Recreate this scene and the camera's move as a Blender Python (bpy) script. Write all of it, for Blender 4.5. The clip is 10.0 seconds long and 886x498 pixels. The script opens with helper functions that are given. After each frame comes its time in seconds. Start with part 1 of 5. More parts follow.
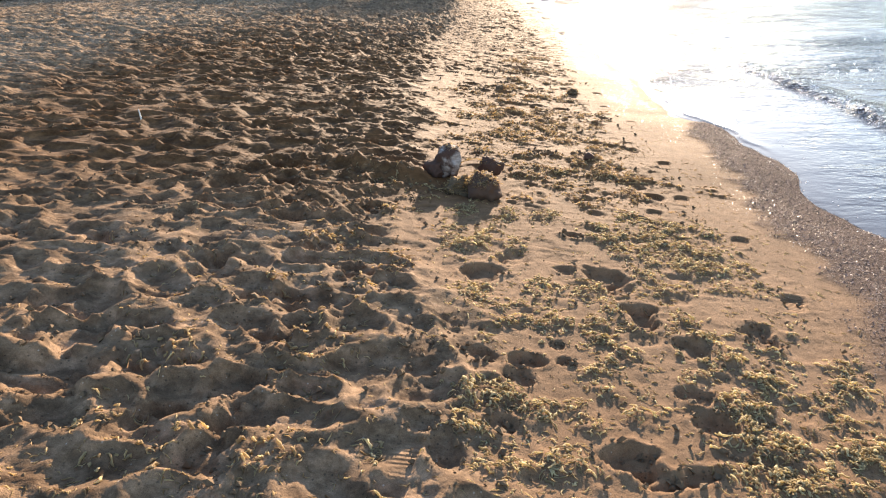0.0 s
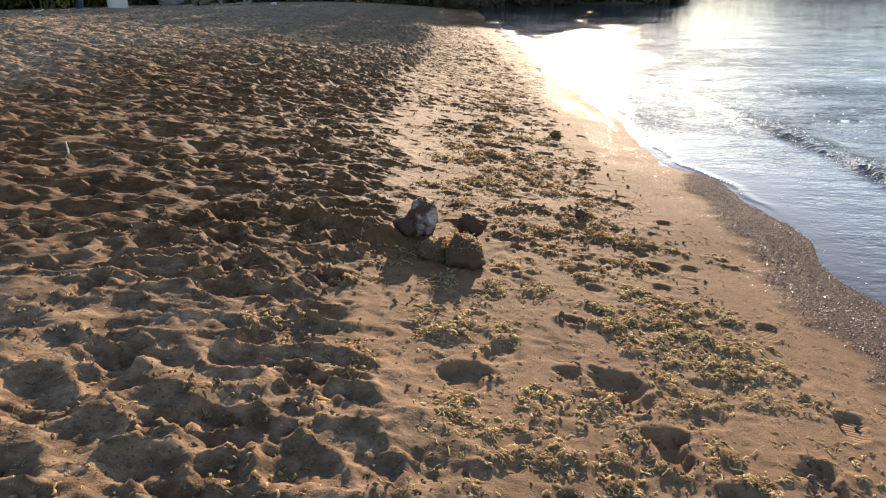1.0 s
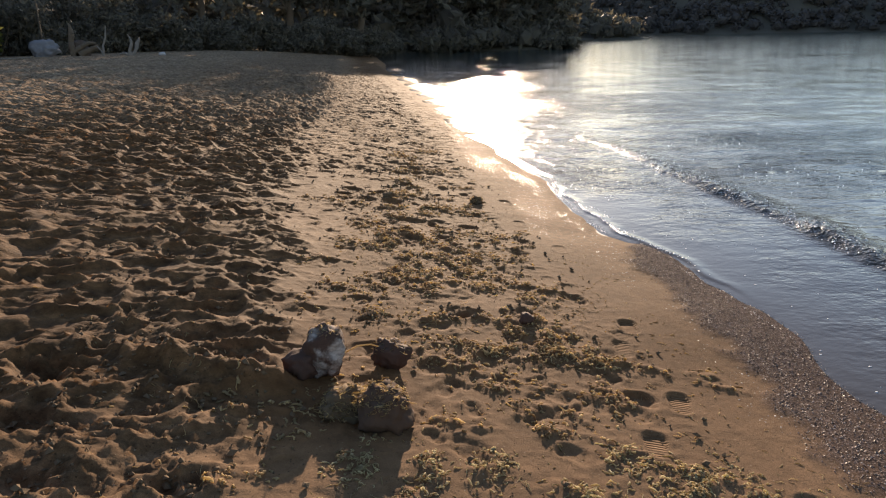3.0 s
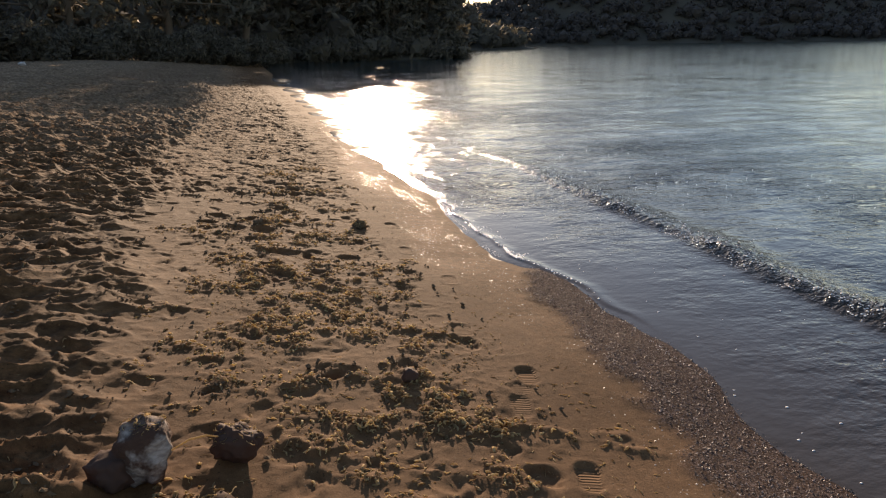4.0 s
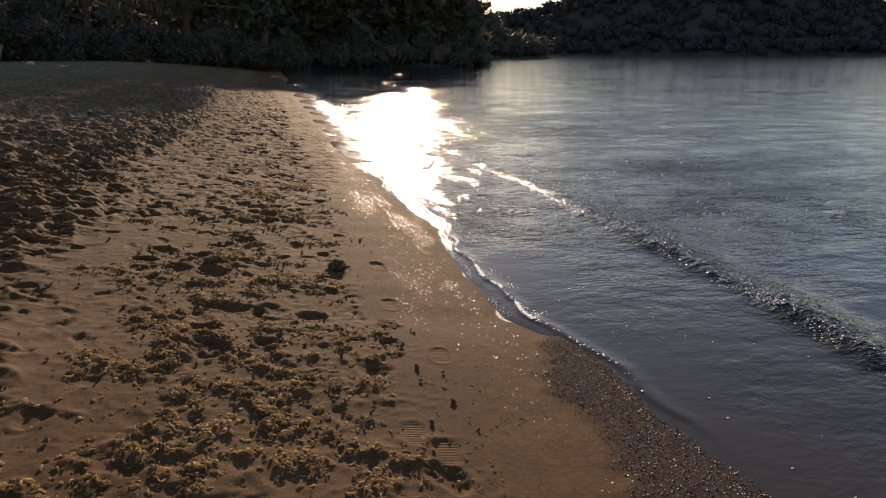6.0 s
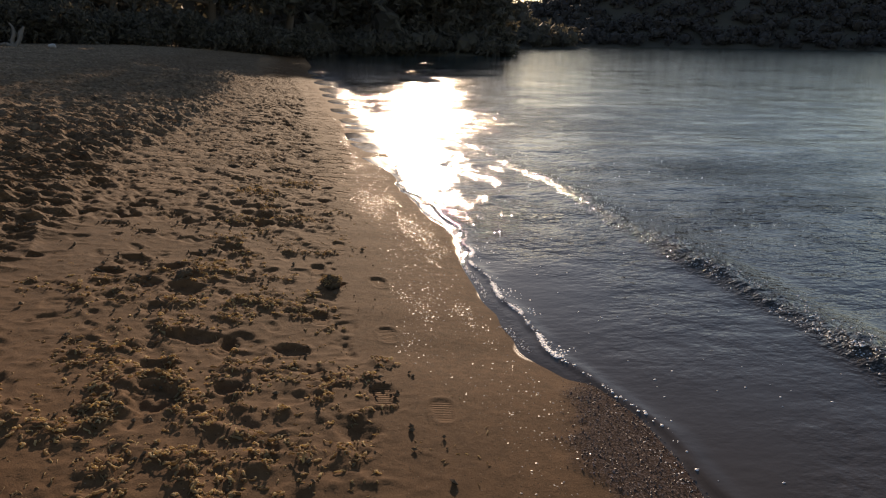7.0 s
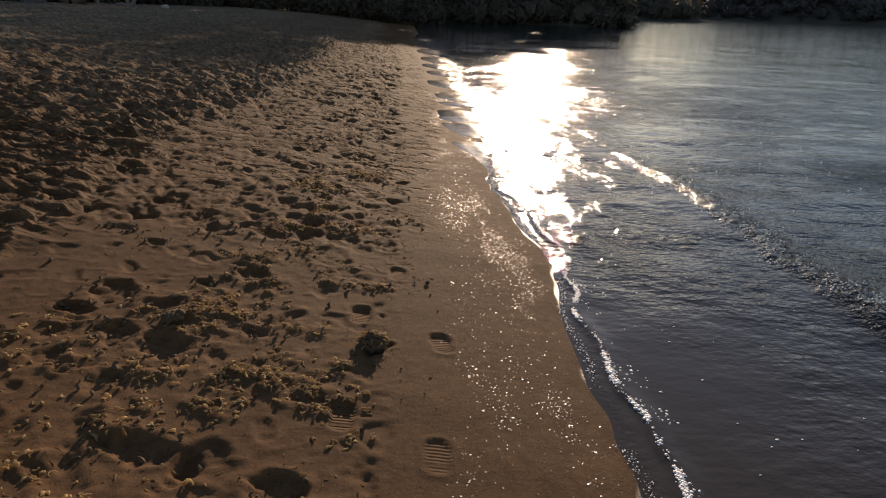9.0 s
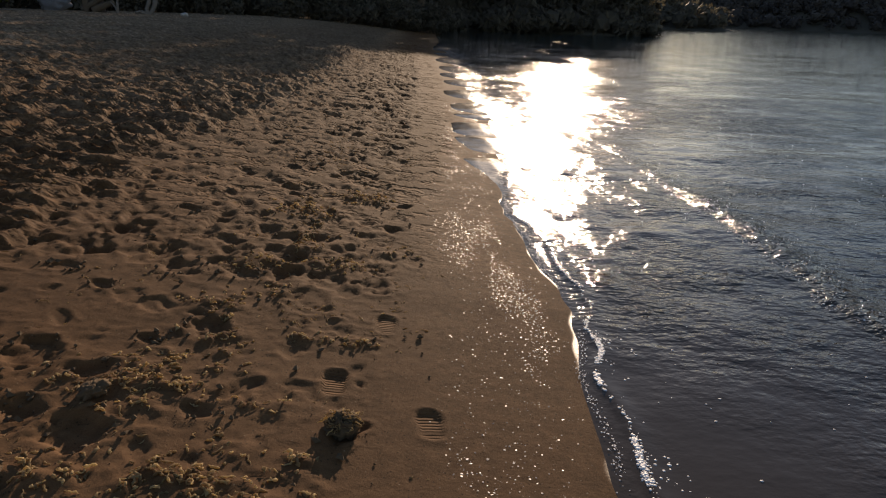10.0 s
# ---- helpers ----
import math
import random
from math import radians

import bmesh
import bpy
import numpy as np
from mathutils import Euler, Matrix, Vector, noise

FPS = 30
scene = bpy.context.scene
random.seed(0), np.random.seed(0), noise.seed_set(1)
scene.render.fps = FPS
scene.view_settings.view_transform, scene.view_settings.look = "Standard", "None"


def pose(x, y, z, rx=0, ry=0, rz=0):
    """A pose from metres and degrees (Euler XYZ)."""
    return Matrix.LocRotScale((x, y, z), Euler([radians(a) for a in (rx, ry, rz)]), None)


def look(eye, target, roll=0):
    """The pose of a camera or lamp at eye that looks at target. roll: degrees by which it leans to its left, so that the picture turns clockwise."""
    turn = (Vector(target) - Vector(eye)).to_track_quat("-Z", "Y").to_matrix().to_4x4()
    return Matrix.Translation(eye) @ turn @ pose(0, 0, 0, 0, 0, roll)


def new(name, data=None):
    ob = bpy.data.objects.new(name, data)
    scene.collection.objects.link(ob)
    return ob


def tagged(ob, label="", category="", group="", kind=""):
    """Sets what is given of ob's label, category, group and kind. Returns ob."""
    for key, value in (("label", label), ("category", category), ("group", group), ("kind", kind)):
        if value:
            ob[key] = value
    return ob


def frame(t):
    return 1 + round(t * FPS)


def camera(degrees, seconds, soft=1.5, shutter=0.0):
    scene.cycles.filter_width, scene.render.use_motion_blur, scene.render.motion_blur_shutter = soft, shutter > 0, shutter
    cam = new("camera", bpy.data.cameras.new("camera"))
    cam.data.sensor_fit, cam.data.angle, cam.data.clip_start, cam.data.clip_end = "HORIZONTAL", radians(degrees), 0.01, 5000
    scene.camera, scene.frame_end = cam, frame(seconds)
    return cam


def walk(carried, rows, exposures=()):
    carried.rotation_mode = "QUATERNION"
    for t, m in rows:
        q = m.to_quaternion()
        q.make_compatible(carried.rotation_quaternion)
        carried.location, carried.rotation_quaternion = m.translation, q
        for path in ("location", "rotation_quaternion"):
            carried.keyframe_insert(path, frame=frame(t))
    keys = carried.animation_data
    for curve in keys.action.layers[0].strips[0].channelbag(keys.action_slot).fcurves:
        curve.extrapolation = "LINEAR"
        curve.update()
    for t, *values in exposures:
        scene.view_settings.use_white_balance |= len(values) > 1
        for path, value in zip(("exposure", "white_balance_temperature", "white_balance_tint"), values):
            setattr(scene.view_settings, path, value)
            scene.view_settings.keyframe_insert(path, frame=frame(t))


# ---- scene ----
cam = camera(64.7, 10.0, soft=1.2)
# METRES: length of the walk; EYE: height over the sand; LEAN: how far the foreshore falls towards the sea
METRES, EYE, LEAN, TURN = 7.109, 1.5, 6.2, 0.8
ROWS = [
    (0.0, 0.0, 0.0, 0.0, 1.28, -22.58, -3.08),
    (0.5, -0.0046, 0.0568, -0.0006, 0.5, -21.57, -5.89),
    (1.0, -0.0072, 0.1097, -0.0028, -0.68, -20.26, -5.48),
    (1.5, -0.0145, 0.1508, 0.0016, 0.52, -17.66, -4.44),
    (2.0, -0.0242, 0.196, 0.0035, 0.85, -17.01, -5.08),
    (2.5, -0.0143, 0.2347, 0.0027, -4.75, -16.92, -4.83),
    (3.0, -0.0027, 0.2826, 0.0023, -8.58, -16.06, -5.07),
    (4.5, 0.0554, 0.4134, 0.0019, -17.78, -14.47, -5.3),
    (5.0, 0.0698, 0.4567, 0.0063, -18.78, -13.01, -5.24),
    (5.5, 0.0961, 0.4972, 0.0023, -18.87, -12.5, -5.5),
    (7.0, 0.1498, 0.6471, 0.003, -13.29, -15.21, -6.92),
    (7.5, 0.1634, 0.6998, 0.0029, -10.79, -15.89, -7.06),
    (8.0, 0.183, 0.7484, 0.0002, -9.84, -16.54, -7.56),
    (8.5, 0.1967, 0.7951, -0.0003, -7.78, -17.82, -7.56),
    (9.0, 0.1999, 0.854, 0.001, -4.47, -18.7, -8.11),
    (9.5, 0.2137, 0.9014, -0.0011, -4.03, -18.44, -7.35),
    (10.0, 0.2245, 0.9508, -0.0013, -2.64, -18.29, -8.16),
]
SIN, COS, TAN = math.sin(radians(LEAN)), math.cos(radians(LEAN)), math.tan(radians(LEAN))
base_pose = pose(EYE * SIN, 0, EYE * COS, 0, LEAN, 0) @ pose(0, 0, 0, 0, 0, TURN)
EXPOSURES = [(0.0, 2.46, 6500, 17), (0.5, 2.20, 6500, 17), (1.5, 1.94, 6500, 17), (3.0, 1.50, 6700, 18), (4.5, 0.90, 6900, 20), (5.5, 0.58, 6900, 20), (7.5, 0.54, 6900, 20), (10.0, 0.34, 6800, 19)]
BETWEEN = [
    (3.2, look((0.135, 2.159, 1.509), (0.478, 4.043, 0.929), 0.3)),
    (4.3, look((0.474, 2.803, 1.489), (1.025, 4.642, 0.930), -1.2)),
    (5.7, look((0.832, 3.660, 1.449), (1.375, 5.511, 0.918), 0.1)),
    (6.8, look((1.114, 4.502, 1.387), (1.551, 6.374, 0.834), 0.2)),
]
path = [(t, base_pose @ pose(METRES * x, METRES * y, METRES * z, 90 + pitch, roll, yaw)) for t, x, y, z, yaw, pitch, roll in ROWS] + BETWEEN
walk(cam, sorted(path, key=lambda row: row[0]), EXPOSURES)

# ---- light ----
SUN_AZ, SUN_EL = 11.2, 13.2      # degrees right of +y, degrees over the horizon
world = bpy.data.worlds.new("world")
scene.world = world
world.use_nodes = True
wn = world.node_tree.nodes
wn.clear()
sky = wn.new("ShaderNodeTexSky")
sky.sky_type, sky.sun_disc = "NISHITA", False
sky.sun_elevation, sky.sun_rotation = radians(SUN_EL), radians(SUN_AZ)
sky.air_density, sky.dust_density, sky.ozone_density = 1.0, 0.2, 1.4
bg = wn.new("ShaderNodeBackground")
bg.inputs["Strength"].default_value = 0.084
wout = wn.new("ShaderNodeOutputWorld")
world.node_tree.links.new(sky.outputs[0], bg.inputs[0])
world.node_tree.links.new(bg.outputs[0], wout.inputs[0])
sun_data = bpy.data.lights.new("sun", "SUN")
sun_data.energy, sun_data.angle, sun_data.color = 5.0, radians(0.55), (1.0, 0.80, 0.56)
sun = new("sun", sun_data)
sun_way = Vector((math.sin(radians(SUN_AZ)) * math.cos(radians(SUN_EL)), math.cos(radians(SUN_AZ)) * math.cos(radians(SUN_EL)), math.sin(radians(SUN_EL))))
sun.matrix_world = look(sun_way * 200, (0, 0, 0))


# ---- materials ----
class Nodes:
    """A small hand for node materials."""

    def __init__(self, name):
        self.mat = bpy.data.materials.new(name)
        self.mat.use_nodes = True
        self.tree = self.mat.node_tree
        self.bsdf = self.tree.nodes["Principled BSDF"]
        self.coord = self.add("ShaderNodeTexCoord").outputs["Object"]

    def add(self, kind, **values):
        node = self.tree.nodes.new(kind)
        for key, value in values.items():
            node.inputs[key].default_value = value
        return node

    def link(self, a, b):
        self.tree.links.new(a, b)

    def noise(self, scale, detail=4.0, rough=0.55, coord=None, stretch=None, turn=0.0):
        node = self.add("ShaderNodeTexNoise", Scale=scale, Detail=detail, Roughness=rough)
        src = coord or self.coord
        if stretch:
            mapping = self.add("ShaderNodeMapping", Scale=stretch, Rotation=(0, 0, turn))
            self.link(src, mapping.inputs[0])
            src = mapping.outputs[0]
        self.link(src, node.inputs["Vector"])
        return node.outputs[0]

    def cells(self, scale, out="Distance", coord=None):
        node = self.add("ShaderNodeTexVoronoi", Scale=scale)
        self.link(coord or self.coord, node.inputs["Vector"])
        return node.outputs[out]

    def ramp(self, fac, *stops):
        node = self.add("ShaderNodeValToRGB")
        el = node.color_ramp.elements
        while len(el) < len(stops):
            el.new(0.5)
        for e, (p, c) in zip(el, stops):
            e.position = p
            e.color = (*c, 1) if isinstance(c, tuple) else (c, c, c, 1)
        self.link(fac, node.inputs[0])
        return node.outputs[0]

    def mix(self, fac, a, b, blend="MIX"):
        node = self.tree.nodes.new("ShaderNodeMix")
        node.data_type, node.blend_type = "RGBA", blend
        for slot, value in ((0, fac), (6, a), (7, b)):
            if isinstance(value, (int, float)):
                node.inputs[slot].default_value = value
            elif isinstance(value, tuple):
                node.inputs[slot].default_value = (*value, 1)
            else:
                self.link(value, node.inputs[slot])
        return node.outputs[2]

    def math(self, op, a, b=0.0, clamp=False):
        node = self.tree.nodes.new("ShaderNodeMath")
        node.operation, node.use_clamp = op, clamp
        for slot, value in ((0, a), (1, b)):
            if isinstance(value, (int, float)):
                node.inputs[slot].default_value = value
            else:
                self.link(value, node.inputs[slot])
        return node.outputs[0]

    def attribute(self, name):
        node = self.add("ShaderNodeAttribute")
        node.attribute_name = name
        return node.outputs["Fac"]

    def island(self):
        return self.add("ShaderNodeNewGeometry").outputs["Random Per Island"]

    def bump(self, height, strength, distance, normal=None):
        node = self.add("ShaderNodeBump", Strength=strength, Distance=distance)
        self.link(height, node.inputs["Height"])
        if normal:
            self.link(normal, node.inputs["Normal"])
        return node.outputs[0]

    def put(self, color=None, rough=None, normal=None, metal=None, **values):
        for key, value in (("Base Color", color), ("Roughness", rough), ("Normal", normal), ("Metallic", metal)):
            if value is None:
                continue
            if isinstance(value, (int, float)):
                self.bsdf.inputs[key].default_value = value
            elif isinstance(value, tuple):
                self.bsdf.inputs[key].default_value = (*value, 1)
            else:
                self.link(value, self.bsdf.inputs[key])
        for key, value in values.items():
            self.bsdf.inputs[key.replace("_", " ")].default_value = value
        return self.mat


def make_sand():
    n = Nodes("sand")
    wet = n.attribute("wet")
    broad = n.noise(0.9, 4)
    mid = n.noise(14.0, 6, 0.65)
    grain = n.noise(330.0, 2, 0.7)
    dry = n.mix(0.85, n.ramp(broad, (0.3, (0.268, 0.186, 0.118)), (0.7, (0.352, 0.254, 0.168))), n.ramp(mid, (0.25, (0.3, 0.29, 0.28)), (0.75, (0.7, 0.69, 0.68))), "OVERLAY")
    dry = n.mix(1.0, dry, n.ramp(grain, (0.25, (0.55, 0.53, 0.5)), (0.75, (1.3, 1.28, 1.25))), "MULTIPLY")
    specks = n.cells(95.0, "Color")
    dots = n.cells(95.0)
    hue = n.add("ShaderNodeSeparateColor")
    n.link(specks, hue.inputs[0])
    pick = n.math("MULTIPLY", n.math("GREATER_THAN", hue.outputs[0], 0.982), n.math("LESS_THAN", dots, 0.3))
    dark = n.math("MULTIPLY", n.math("LESS_THAN", hue.outputs[0], 0.06), n.math("LESS_THAN", dots, 0.38))
    dry = n.mix(n.math("MULTIPLY", pick, 0.7), dry, (0.55, 0.5, 0.42))
    dry = n.mix(n.math("MULTIPLY", dark, 0.75), dry, (0.09, 0.07, 0.05))
    # trampled sand carries flecks of debris, and mottles painting the relief's light and shade
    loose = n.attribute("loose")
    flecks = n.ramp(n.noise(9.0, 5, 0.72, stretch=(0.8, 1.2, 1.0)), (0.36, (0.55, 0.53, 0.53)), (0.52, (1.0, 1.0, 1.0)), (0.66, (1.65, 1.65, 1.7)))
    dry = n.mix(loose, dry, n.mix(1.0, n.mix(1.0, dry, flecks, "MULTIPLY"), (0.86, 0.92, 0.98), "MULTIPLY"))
    # damp tone; on the landward sand it also stands in for shade
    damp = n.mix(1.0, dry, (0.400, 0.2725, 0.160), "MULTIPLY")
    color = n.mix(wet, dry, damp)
    grit = n.add("ShaderNodeSeparateColor")
    n.link(n.cells(170.0, "Color"), grit.inputs[0])
    stony = n.ramp(grit.outputs[0], (0.0, (0.022, 0.016, 0.014)), (0.6, (0.066, 0.047, 0.040)), (1.0, (0.20, 0.15, 0.13)))
    color = n.mix(n.math("MULTIPLY", n.attribute("grit"), n.ramp(grit.outputs[1], (0.3, 1.0), (0.85, 0.7))), color, stony)
    gloss = n.math("MULTIPLY", wet, n.math("SUBTRACT", 1.0, n.attribute("grit")))
    rough = n.ramp(gloss, (0.0, 1.0), (0.93, 0.88), (0.98, 0.42), (1.0, 0.30))
    relief = n.math("ADD", n.math("MULTIPLY", grain, 0.3), n.math("ADD", n.math("MULTIPLY", n.noise(70.0, 5, 0.7), 0.8), n.math("MULTIPLY", n.noise(18.0, 4, 0.6), n.math("ADD", n.math("MULTIPLY", n.attribute("loose"), 1.7), 0.25))))
    strength = n.ramp(wet, (0.0, 1.0), (1.0, 0.35))
    hummock = n.add("ShaderNodeBump", Distance=0.2)
    n.link(n.attribute("coarse"), hummock.inputs["Strength"])
    n.link(n.noise(4.5, 3, 0.55, stretch=(0.8, 1.3, 1.0)), hummock.inputs["Height"])
    pocks = n.add("ShaderNodeBump", Distance=0.11)
    n.link(n.attribute("pocked"), pocks.inputs["Strength"])
    n.link(n.ramp(n.noise(4.2, 3, 0.6, stretch=(1.0, 1.15, 1.0)), (0.38, 0.0), (0.50, 1.0)), pocks.inputs["Height"])
    n.link(hummock.outputs[0], pocks.inputs["Normal"])
    b = n.add("ShaderNodeBump", Distance=0.008)
    n.link(pocks.outputs[0], b.inputs["Normal"])
    n.link(strength, b.inputs["Strength"])
    n.link(relief, b.inputs["Height"])
    # ribs pressed by soles
    ribs = n.math("MULTIPLY", n.math("SINE", n.math("MULTIPLY", n.attribute("tread_line"), 2 * math.pi / 0.0215)), n.attribute("tread"))
    sole = n.bump(ribs, 1.0, 0.0036, b.outputs[0])
    n.bsdf.inputs["Diffuse Roughness"].default_value = 0.4
    n.link(n.ramp(gloss, (0.0, 0.04), (0.88, 0.08), (0.93, 0.11), (0.98, 0.20), (1.0, 0.38)), n.bsdf.inputs["Specular IOR Level"])
    return n.put(color, rough, sole)


def make_water():
    n = Nodes("sea_water")
    depth = n.attribute("depth")
    color = n.ramp(depth, (0.0, (0.05, 0.040, 0.030)), (0.1, (0.040, 0.034, 0.028)), (0.3, (0.018, 0.021, 0.021)), (0.6, (0.009, 0.023, 0.028)), (1.0, (0.008, 0.030, 0.038)))
    ripple = n.noise(11.0, 3, 0.5, stretch=(0.55, 1.0, 1.0), turn=0.3)
    chop = n.math("ADD", n.noise(2.6, 3, 0.5, stretch=(0.75, 1.0, 1.0), turn=0.2), n.math("MULTIPLY", n.noise(0.55, 4, 0.5, stretch=(0.3, 1.0, 1.0)), 0.7))
    chop = n.math("ADD", chop, n.math("MULTIPLY", n.noise(6.0, 3, 0.6, stretch=(1.0, 0.35, 1.0)), 0.22))
    calm = n.ramp(depth, (0.0, 0.08), (0.03, 0.26), (0.09, 0.58), (0.30, 0.80), (0.5, 0.42), (0.9, 0.22))
    gusts = n.ramp(n.noise(0.35, 3, 0.55, stretch=(0.22, 1.0, 1.0), turn=0.1), (0.35, 0.55), (0.62, 1.4))
    paws = n.ramp(n.noise(1.5, 3, 0.6, stretch=(0.8, 1.0, 1.0), turn=0.4), (0.36, 0.5), (0.50, 1.0), (0.64, 1.5))
    calm = n.math("MULTIPLY", n.math("MULTIPLY", calm, n.math("MULTIPLY", gusts, paws)), n.attribute("lively"))
    waves = n.math("ADD", n.math("ADD", n.math("MULTIPLY", ripple, 0.42), n.math("MULTIPLY", n.noise(27.0, 2, 0.5, stretch=(0.7, 1.0, 1.0)), 0.20)), chop)
    h = n.math("MULTIPLY", n.math("SUBTRACT", waves, 1.27), calm)
    spray = n.math("MULTIPLY", n.noise(19.0, 2, 0.6), n.attribute("churn"))
    h = n.math("ADD", h, n.math("MULTIPLY", spray, 0.8))
    rough = n.ramp(depth, (0.0, 0.02), (0.09, 0.022), (0.3, 0.03), (0.6, 0.05), (1.0, 0.08))
    rough = n.math("MAXIMUM", rough, n.math("MULTIPLY", n.attribute("ruffled"), 0.095))
    return n.put(color, rough, n.bump(h, 1.0, 0.08), IOR=1.33)


def make_plain(name, a, b, scale, rough, bump=0.3, dist=0.004, metal=0.0):
    n = Nodes(name)
    f = n.noise(scale, 6, 0.6)
    color = n.mix(n.ramp(n.noise(scale * 0.15, 3), (0.3, 0.0), (0.7, 1.0)), n.mix(f, a, b), n.mix(f, b, a))
    n.bsdf.inputs["Specular IOR Level"].default_value = 0.5 if rough < 0.6 else 0.15
    return n.put(color, rough, n.bump(f, bump, dist), metal)


def make_leaf(name, a, b, c, through_leaf=0.0, rough=0.75, shine=0.15):
    n = Nodes(name)
    color = n.ramp(n.island(), (0.0, a), (0.5, b), (1.0, c))
    n.bsdf.inputs["Specular IOR Level"].default_value = shine
    n.put(color, rough, None)
    if through_leaf:
        glow = n.add("ShaderNodeBsdfTranslucent")
        n.link(n.mix(1.0, color, (1.5, 1.5, 1.3), "MULTIPLY"), glow.inputs["Color"])
        both = n.add("ShaderNodeMixShader", Fac=through_leaf)
        n.link(n.bsdf.outputs[0], both.inputs[1])
        n.link(glow.outputs[0], both.inputs[2])
        n.link(both.outputs[0], n.tree.nodes["Material Output"].inputs["Surface"])
    return n.mat


SAND = make_sand()
WATER = make_water()
LEAF = make_leaf("leaf_green", (0.072, 0.063, 0.050), (0.10, 0.088, 0.068), (0.13, 0.115, 0.085), 0.22)
LEAF_LIGHT = make_leaf("leaf_light", (0.05, 0.06, 0.018), (0.10, 0.105, 0.028), (0.19, 0.175, 0.05), 0.5)
WEED = make_leaf("dry_seaweed", (0.24, 0.19, 0.105), (0.38, 0.31, 0.18), (0.58, 0.51, 0.33), 0.5)
WEED_BROWN = make_leaf("brown_seaweed", (0.23, 0.165, 0.088), (0.38, 0.285, 0.158), (0.60, 0.48, 0.28), 0.5)
LEAF_FAR = make_leaf("leaf_distant", (0.044, 0.040, 0.039), (0.056, 0.050, 0.047), (0.066, 0.060, 0.055))
BARK = make_plain("bark", (0.09, 0.065, 0.045), (0.16, 0.125, 0.09), 9.0, 0.9, 0.8, 0.02)
EARTH = make_plain("wooded_earth", (0.06, 0.055, 0.042), (0.10, 0.09, 0.07), 0.6, 0.95, 0.6, 0.1)
def make_crusted():
    n = Nodes("crusted_stone")
    f = n.noise(26.0, 6, 0.65, stretch=(1.0, 1.0, 2.2))
    pale = n.ramp(f, (0.3, (0.16, 0.13, 0.11)), (0.55, (0.30, 0.26, 0.23)), (0.75, (0.46, 0.42, 0.38)))
    crust = n.ramp(n.noise(7.0, 5, 0.6), (0.48, 1.0), (0.58, 0.0))
    n.bsdf.inputs["Specular IOR Level"].default_value = 0.2
    return n.put(n.mix(crust, pale, n.mix(f, (0.035, 0.02, 0.015), (0.10, 0.058, 0.042))), 0.85, n.bump(f, 0.9, 0.01))


ROCK_PALE = make_crusted()
ROCK_DARK = make_plain("dark_stone", (0.04, 0.022, 0.017), (0.10, 0.06, 0.045), 18.0, 0.8, 0.8, 0.008)
ROCK_SANDY = make_plain("sandy_stone", (0.045, 0.028, 0.02), (0.11, 0.07, 0.048), 24.0, 0.9, 0.8, 0.008)
GRAVEL = make_leaf("wet_gravel", (0.028, 0.020, 0.018), (0.090, 0.064, 0.057), (0.36, 0.27, 0.24), 0.0, 0.34, 0.5)
SHELL = make_leaf("wet_shell", (0.08, 0.065, 0.055), (0.25, 0.21, 0.18), (0.62, 0.52, 0.40), 0.0, 0.26, 0.6)
for weed in (WEED, WEED_BROWN):      # crinkled, matted surface
    tree = weed.node_tree
    grain = tree.nodes.new("ShaderNodeTexNoise")
    grain.inputs["Scale"].default_value, grain.inputs["Detail"].default_value = 260.0, 3.0
    crinkle = tree.nodes.new("ShaderNodeBump")
    crinkle.inputs["Distance"].default_value = 0.004
    tree.links.new(tree.nodes["Texture Coordinate"].outputs["Object"], grain.inputs["Vector"])
    tree.links.new(grain.outputs[0], crinkle.inputs["Height"])
    tree.links.new(crinkle.outputs[0], tree.nodes["Principled BSDF"].inputs["Normal"])
for glossy, shine in ((GRAVEL, 0.5), (SHELL, 0.34)):
    glossy.node_tree.nodes["Principled BSDF"].inputs["Roughness"].default_value = shine
GRAVEL.node_tree.nodes["Principled BSDF"].inputs["Specular IOR Level"].default_value = 0.2
SHELL.node_tree.nodes["Principled BSDF"].inputs["Specular IOR Level"].default_value = 0.9
HULL = make_plain("white_hull_paint", (0.38, 0.36, 0.345), (0.48, 0.46, 0.445), 4.0, 0.4, 0.1, 0.002)
DRIFT = make_plain("bleached_wood", (0.12, 0.10, 0.085), (0.27, 0.24, 0.205), 12.0, 0.85, 0.6, 0.01)
PEELED = make_plain("peeled_wood", (0.55, 0.52, 0.46), (0.7, 0.67, 0.6), 40.0, 0.8)
DAMP_SAND = make_plain("damp_sand", (0.085, 0.060, 0.036), (0.14, 0.098, 0.060), 70.0, 0.95, 0.7, 0.006)
FOAM = make_plain("foam", (0.75, 0.76, 0.78), (0.85, 0.85, 0.85), 60.0, 0.5, 0.6, 0.004)


# ---- building helpers ----


def smooth(a, b, x):
    t = np.clip((np.asarray(x, float) - a) / (b - a), 0, 1)
    return t * t * (3 - 2 * t)


def lattice(ix, iy, seed):
    h = (ix.astype(np.int64) * 374761393 + iy.astype(np.int64) * 668265263 + seed * 974634541) & 0x7FFFFFFF
    h = ((h ^ (h >> 13)) * 1274126177) & 0x7FFFFFFF
    return ((h ^ (h >> 16)) & 0xFFFF) / 65535.0


